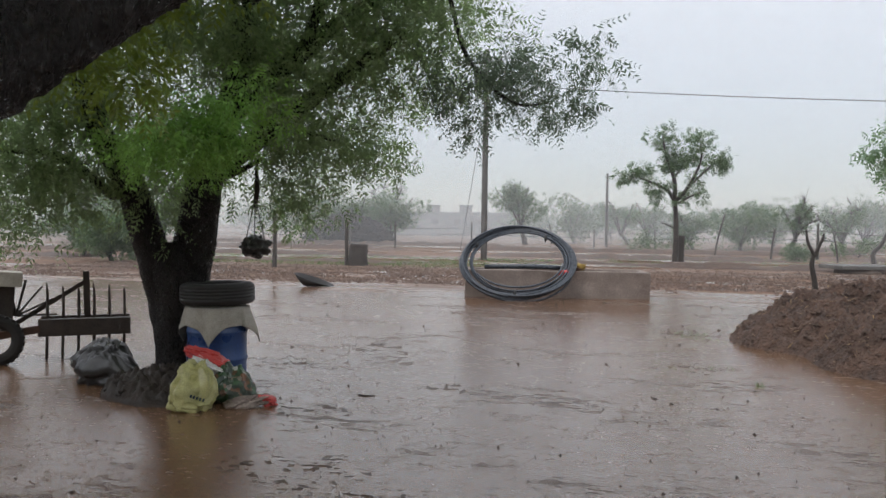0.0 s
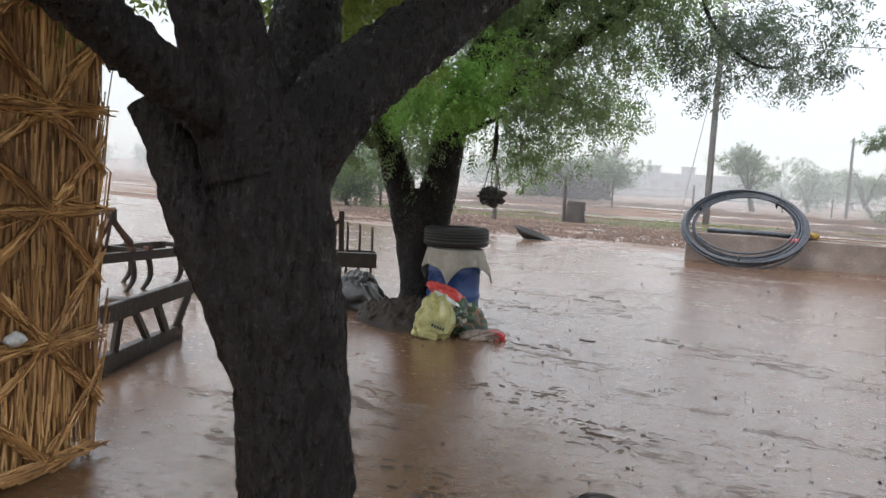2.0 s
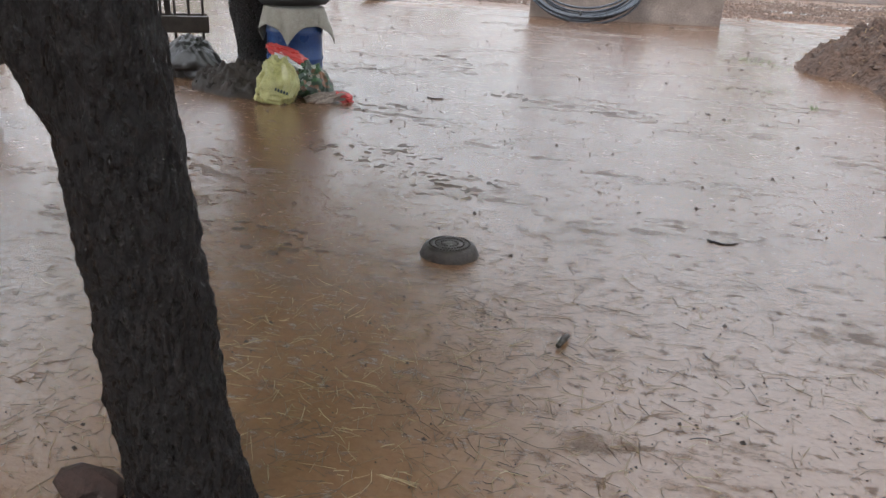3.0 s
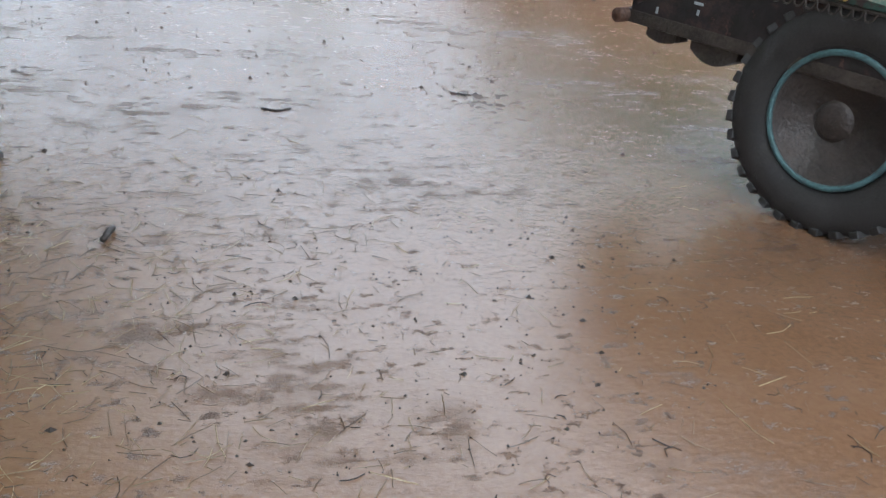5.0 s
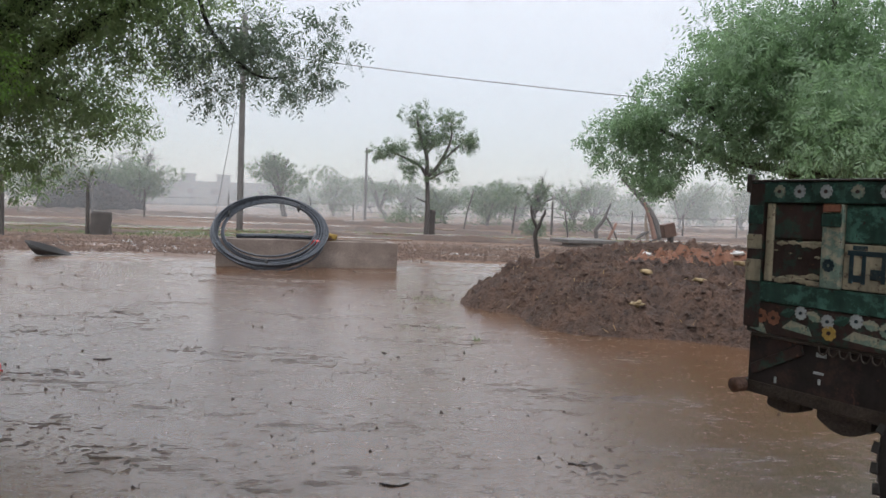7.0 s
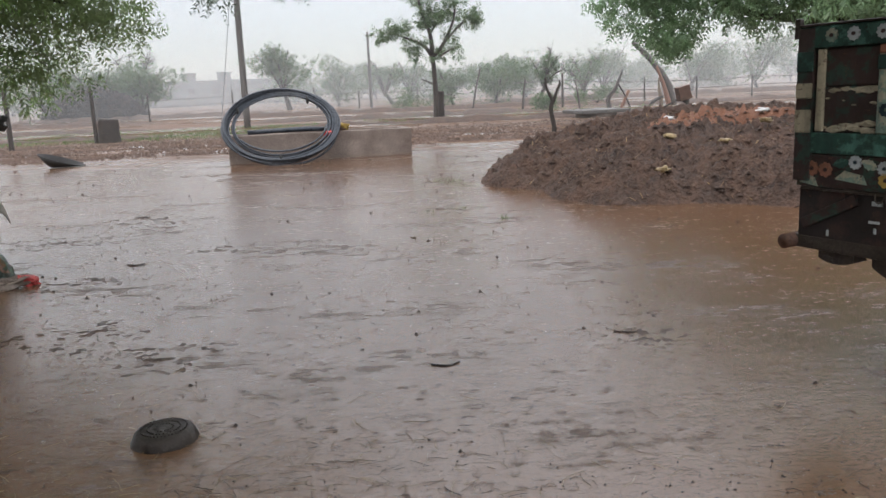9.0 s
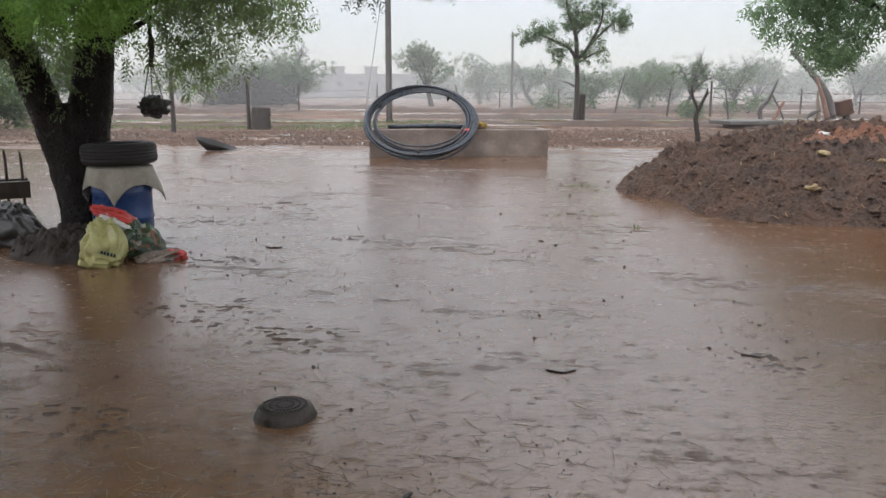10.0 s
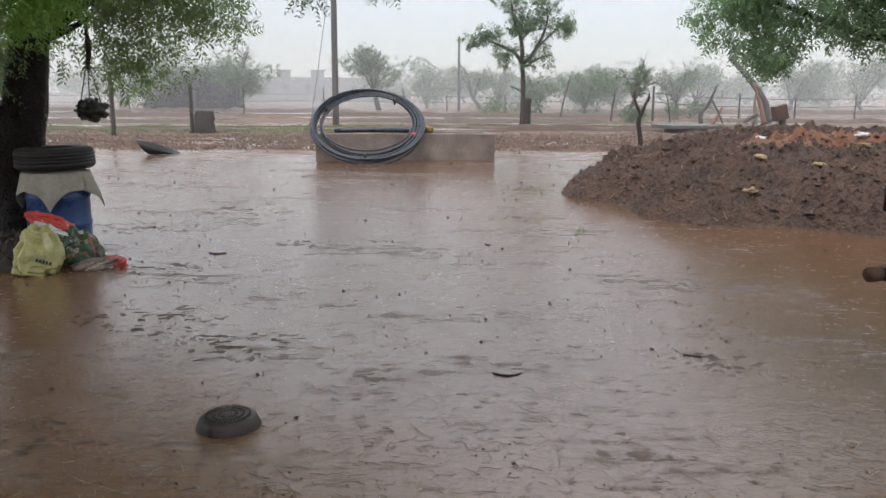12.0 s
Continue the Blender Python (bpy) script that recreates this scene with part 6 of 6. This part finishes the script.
def build_trailer():
    # local x runs along the side towards the drawbar, -y faces the yard
    d = Vector((0.45, -0.893, 0))
    t = thing("farm_trailer", (1.79, 3.75, 0), "tractor trailer painted with worn green panels and flowers", "trailer", math.degrees(math.atan2(d.y, d.x)))
    L, W = 3.3, 1.75

    def slab(name, x0, x1, z0, z1, depth, mat, y=0.0, label="", bevel=0.006, parent=None):
        return part(name, box(bmesh.new(), (x1 - x0, depth, z1 - z0), pose((x0 + x1) / 2, y + depth / 2, (z0 + z1) / 2), bevel), mat, parent or t, label)

    # side boards
    side = slab("side_board", 0.02, L, 1.19, 1.60, 0.03, PAINT_MAROON, 0.02, "worn maroon and cream panels")
    slab("top_rail", -0.01, L, 1.575, 1.67, 0.05, PAINT_GREEN, -0.012, "dark green rail with painted flowers")
    slab("top_lip", -0.012, L, 1.672, 1.682, 0.07, IRON, -0.02)
    slab("lower_rail", 0.0, L, 1.10, 1.195, 0.05, PAINT_GREEN, -0.008)
    slab("corner_post", -0.012, 0.075, 0.97, 1.665, 0.07, PAINT_MAROON, -0.014)
    for z0, z1, m in ((1.195, 1.30, PAINT_CREAM), (1.35, 1.42, PAINT_CREAM), (1.47, 1.56, PAINT_GREEN)):
        slab("post_band", -0.010, 0.073, z0, z1, 0.006, m, -0.0185)
    slab("inner_post", 0.085, 0.125, 1.20, 1.57, 0.02, PAINT_CREAM, -0.004)
    slab("corner_hook", -0.03, 0.0, 1.62, 1.71, 0.03, IRON, -0.02)
    ribs = [0.385 + 0.43 * k for k in range(7)]
    for x in ribs:
        slab("rib", x, x + 0.095, 1.197, 1.573, 0.035, PAINT_MINT, -0.012, "chipped mint green rib")
        slab("rib_band", x, x + 0.095, 1.47, 1.53, 0.006, PAINT_GREEN, -0.02)
        slab("rib_tip", x + 0.005, x + 0.09, 1.535, 1.572, 0.006, PAINT_ORANGE, -0.02)
    x0 = 0.08
    for k, x in enumerate(ribs):
        slab("panel_top", x0 + 0.004, x - 0.004, 1.405, 1.57, 0.010, PAINT_GREEN if k % 2 else PAINT_MAROON, 0.008)
        slab("panel", x0 + 0.004, x - 0.004, 1.20, 1.40, 0.010, PAINT_CREAM if k else PAINT_MAROON, 0.008)
        if k:
            bm = bmesh.new()
            w = x - x0
            for u, z, sx, sz in ((0.5, 1.362, 0.86, 0.022), (0.13, 1.295, 0.06, 0.13), (0.30, 1.30, 0.055, 0.14), (0.47, 1.275, 0.16, 0.045), (0.56, 1.30, 0.055, 0.12), (0.72, 1.285, 0.14, 0.06), (0.87, 1.295, 0.06, 0.13), (0.22, 1.252, 0.12, 0.03), (0.24, 1.385, 0.2, 0.02)):
                box(bm, (sx * w, 0.006, sz), pose(x0 + u * w, 0.006, z), 0.003)
            part("lettering", bm, PAINT_BLUE, t, "dark blue painted lettering, worn")
        else:
            for j, (u, z, s) in enumerate(((0.12, 1.22, 0.03), (0.6, 1.225, 0.06), (0.86, 1.24, 0.04), (0.3, 1.385, 0.03), (0.75, 1.385, 0.05), (0.92, 1.33, 0.02), (0.35, 1.215, 0.05), (0.5, 1.39, 0.03), (0.62, 1.32, 0.012), (0.45, 1.34, 0.01), (0.9, 1.39, 0.04), (0.2, 1.35, 0.012), (0.8, 1.21, 0.05))):
                part("paint_patch", lump(bmesh.new(), (x0 + u * (x - x0), 0.007, z), (s, 0.004, s * 0.3), j + 0.7, 2, 0.9, 2.6), PAINT_CREAM, t, "chipped cream paint")
        x0 = x + 0.095
    # flowered valance
    slab("valance", 0.0, L, 0.945, 1.098, 0.03, PAINT_MAROON, 0.0, "dark valance painted with flowers and leaves")
    slab("valance_edge", 0.02, L, 0.928, 0.945, 0.02, IRON, 0.004)
    rng = random.Random(8)
    fx = 0
    for k in range(12):
        x = 0.30 + k * 0.135
        mat = PAINT_WHITE if k % 2 == 0 or k % 3 else PAINT_MINT
        o = part("flower", flower_mesh(0.033, 11, k), mat, t, "pale painted flower")
        o.location = (x, -0.003, 1.060 + 0.010 * (-1) ** k)
        c = part("flower_eye", lathe(bmesh.new(), [(0.007, 0), (0.007, 0.004)], 8, pose(0, 0, 0, 90)), PAINT_BLUE, o)
        c.location = (0, -0.004, 0)
        lf = part("leaf", leaf_mesh(0.085, 0.020), PAINT_MINT if k % 2 else PAINT_GREEN, t)
        lf.matrix_basis = pose(x - 0.068, -0.002, 1.062, 0, rng.uniform(-25, 25), 0)
    for x, z, m in ((0.085, 1.03, PAINT_ORANGE), (0.155, 1.028, PAINT_ORANGE), (0.445, 1.0, PAINT_YELLOW), (0.78, 0.985, PAINT_ORANGE), (1.05, 0.99, PAINT_YELLOW), (1.4, 0.985, PAINT_ORANGE), (1.75, 0.99, PAINT_YELLOW)):
        o = part("flower", flower_mesh(0.036, 8, x), m, t, "yellow and orange painted flower")
        o.location = (x, -0.003, z)
        c = part("flower_eye", lathe(bmesh.new(), [(0.008, 0), (0.008, 0.005)], 8, pose(0, 0, 0, 90)), PAINT_MAROON, o)
        c.location = (0, -0.004, 0)
    for k, (x, z, ln, m) in enumerate(((0.07, 0.975, 0.10, PAINT_MINT), (0.28, 1.0, 0.16, PAINT_MINT), (0.62, 0.995, 0.22, PAINT_MINT), (0.93, 0.985, 0.2, PAINT_ORANGE), (1.22, 0.99, 0.2, PAINT_MINT), (1.55, 0.985, 0.2, PAINT_ORANGE))):
        bm = bmesh.new()
        vs = [bm.verts.new(p) for p in ((-ln / 2, -0.003, -0.012), (ln / 2, -0.003, -0.028), (ln / 2 - 0.02, -0.003, 0.012), (-ln / 2 + 0.05, -0.003, 0.03))]
        bm.faces.new(vs)
        bs = [bm.verts.new(v.co + Vector((0, 0.003, 0))) for v in vs]
        for j in range(4):
            bm.faces.new((vs[j], bs[j], bs[(j + 1) % 4], vs[(j + 1) % 4]))
        o = part("painted_band", bm, m, t)
        o.location = (x, 0, z)
    for k in range(18):
        x = 0.16 + k * 0.125 + 0.02 * math.sin(k * 5)
        o = part("flower", flower_mesh(0.032, 10, k), PAINT_WHITE if k % 3 else PAINT_MINT, t, "pale painted flower")
        o.location = (x, -0.015, 1.626)
        c = part("flower_eye", lathe(bmesh.new(), [(0.009, 0), (0.009, 0.004)], 8, pose(0, 0, 0, 90)), PAINT_MAROON, o)
        c.location = (0, -0.004, 0)
    for k, x in enumerate(ribs[:4]):
        o = part("flower", flower_mesh(0.030, 9, k), PAINT_WHITE if k % 2 else PAINT_BLUE, t)
        o.location = (x + 0.045, -0.016, 1.30 + 0.14 * (k % 2))
    # underbody, chassis, tailgate, floor
    slab("underbody", 0.0, L - 0.2, 0.70, 0.94, 0.04, SKIRT, 0.03, "dark maroon skirt")
    for x, z, w, h in ((0.155, 0.715, 0.012, 0.03), (0.36, 0.80, 0.05, 0.012), (0.37, 0.88, 0.05, 0.02), (0.385, 0.755, 0.012, 0.025)):
        slab("reflector", x, x + w, z, z + h, 0.005, PAINT_WHITE, 0.024, "small pale reflector", 0.001)
    part("skirt_stay", bar(bmesh.new(), (0.03, 0.022, 0.76), (0.30, 0.022, 0.90), 0.012, 0.05, 0.003), PAINT_MAROON, t, "worn maroon stay")
    slab("chassis_beam", -0.02, L - 0.1, 0.64, 0.705, 0.07, IRON, 0.03)
    slab("chassis_beam", -0.02, L - 0.1, 0.62, 0.74, 0.07, IRON, 1.2)
    part("tail_bar", tube(bmesh.new(), [(-0.03, -0.03, 0.67), (-0.03, W, 0.67)], [0.036, 0.036], 14, 2), RUST, t, smooth=True)
    slab("tailgate", 0.0, 0.04, 0.95, 1.64, W - 0.12, PAINT_GREEN, 0.06)
    slab("floor", 0.05, L, 0.95, 1.0, W - 0.1, RUST, 0.05)
    slab("far_side", 0.0, L, 0.95, 1.66, 0.05, PAINT_GREEN, W)
    slab("front_board", L - 0.04, L, 1.0, 1.66, W - 0.1, PAINT_GREEN, 0.05)
    for x0, x1, z0, curve in ((0.09, 0.27, 0.575, 0.02), (0.36, 0.62, 0.545, 0.05)):
        bm = bmesh.new()
        low = [(x0 + (x1 - x0) * k / 8, z0 + curve * abs(k / 4 - 1) ** 2) for k in range(9)]
        loop = low + [(x1, 0.645), (x0, 0.645)]
        f = [bm.verts.new((x, 0.07, z)) for x, z in loop]
        g = [bm.verts.new((x, 0.17, z)) for x, z in loop]
        bm.faces.new(f)
        bm.faces.new(list(reversed(g)))
        for k in range(len(loop)):
            bm.faces.new((f[k], g[k], g[(k + 1) % len(loop)], f[(k + 1) % len(loop)]))
        part("spring_hanger", bm, IRON, t)
    for k in range(16):
        x = 0.40 + k * 0.05
        a = tube(bmesh.new(), [(x, -0.006, 0.935), (x + 0.012, -0.012, 0.905), (x + 0.036, -0.012, 0.905), (x + 0.048, -0.006, 0.935)], [0.004, 0.004], 5, 3)
        part("chain_loop", a, IRON, t)
    part("axle", tube(bmesh.new(), [(1.145, 0.3, 0.5), (1.145, W - 0.1, 0.5)], [0.05, 0.05], 12, 2), IRON, t, smooth=True)
    slab("axle_spring", 0.7, 1.6, 0.56, 0.62, 0.08, IRON, 0.35)
    lug_mesh = bpy.data.meshes.new("tread_lug")
    lb = box(bmesh.new(), (0.034, 0.05, 0.105), Matrix(), 0.006)
    lb.to_mesh(lug_mesh)
    lb.free()
    lug_mesh.materials.append(RUBBER)
    for y, s in ((0.14, 1), (W - 0.16, -1)):
        w = part("wheel", tyre_mesh(0.49, 0.285, 0.24, 0, 0.016), RUBBER, t, "big worn black tyre", smooth=True)
        w.matrix_basis = pose(1.145, y, 0.49, 90, 0, 0)
        for j in range(34 if s > 0 else 0):
            for side in (-1, 1):
                lug = new("tread_lug", lug_mesh)
                lug.parent = w
                lug.matrix_basis = pose(0, 0, 0, 0, 0, 360 * (j + (0.5 if side > 0 else 0)) / 34) @ pose(0.476, 0, side * 0.066, side * 18, 0, 0)
        rim = lathe(bmesh.new(), [(0.29, 0.10), (0.285, 0.115), (0.265, 0.112), (0.25, 0.06), (0.20, 0.03), (0.13, 0.045), (0.09, 0.05), (0.085, 0.10), (0.06, 0.11), (0.01, 0.112)], 40)
        r = part("rim", rim, RIM, w, "sooty brown rim", smooth=True)
        r.matrix_basis = pose(0, 0, 0, 0 if s > 0 else 180, 0, 0)
        e = lathe(bmesh.new(), [(0.265, 0.113), (0.268, 0.121), (0.287, 0.122), (0.292, 0.114)], 40, ring=True)
        part("rim_edge", e, RIM_TEAL, w, "blue-green painted rim edge", smooth=True)
        for j in range(8):
            a = 2 * math.pi * j / 8
            part("wheel_nut", lathe(bmesh.new(), [(0.014, 0.04), (0.014, 0.066)], 6, Matrix.Translation((0.15 * math.cos(a), 0.15 * math.sin(a), 0))), IRON, w)
    part("drawbar", bar(bmesh.new(), (L - 0.1, W / 2, 0.68), (L + 1.0, W / 2, 0.6), 0.12, 0.12, 0.01), IRON, t)


build_trailer()
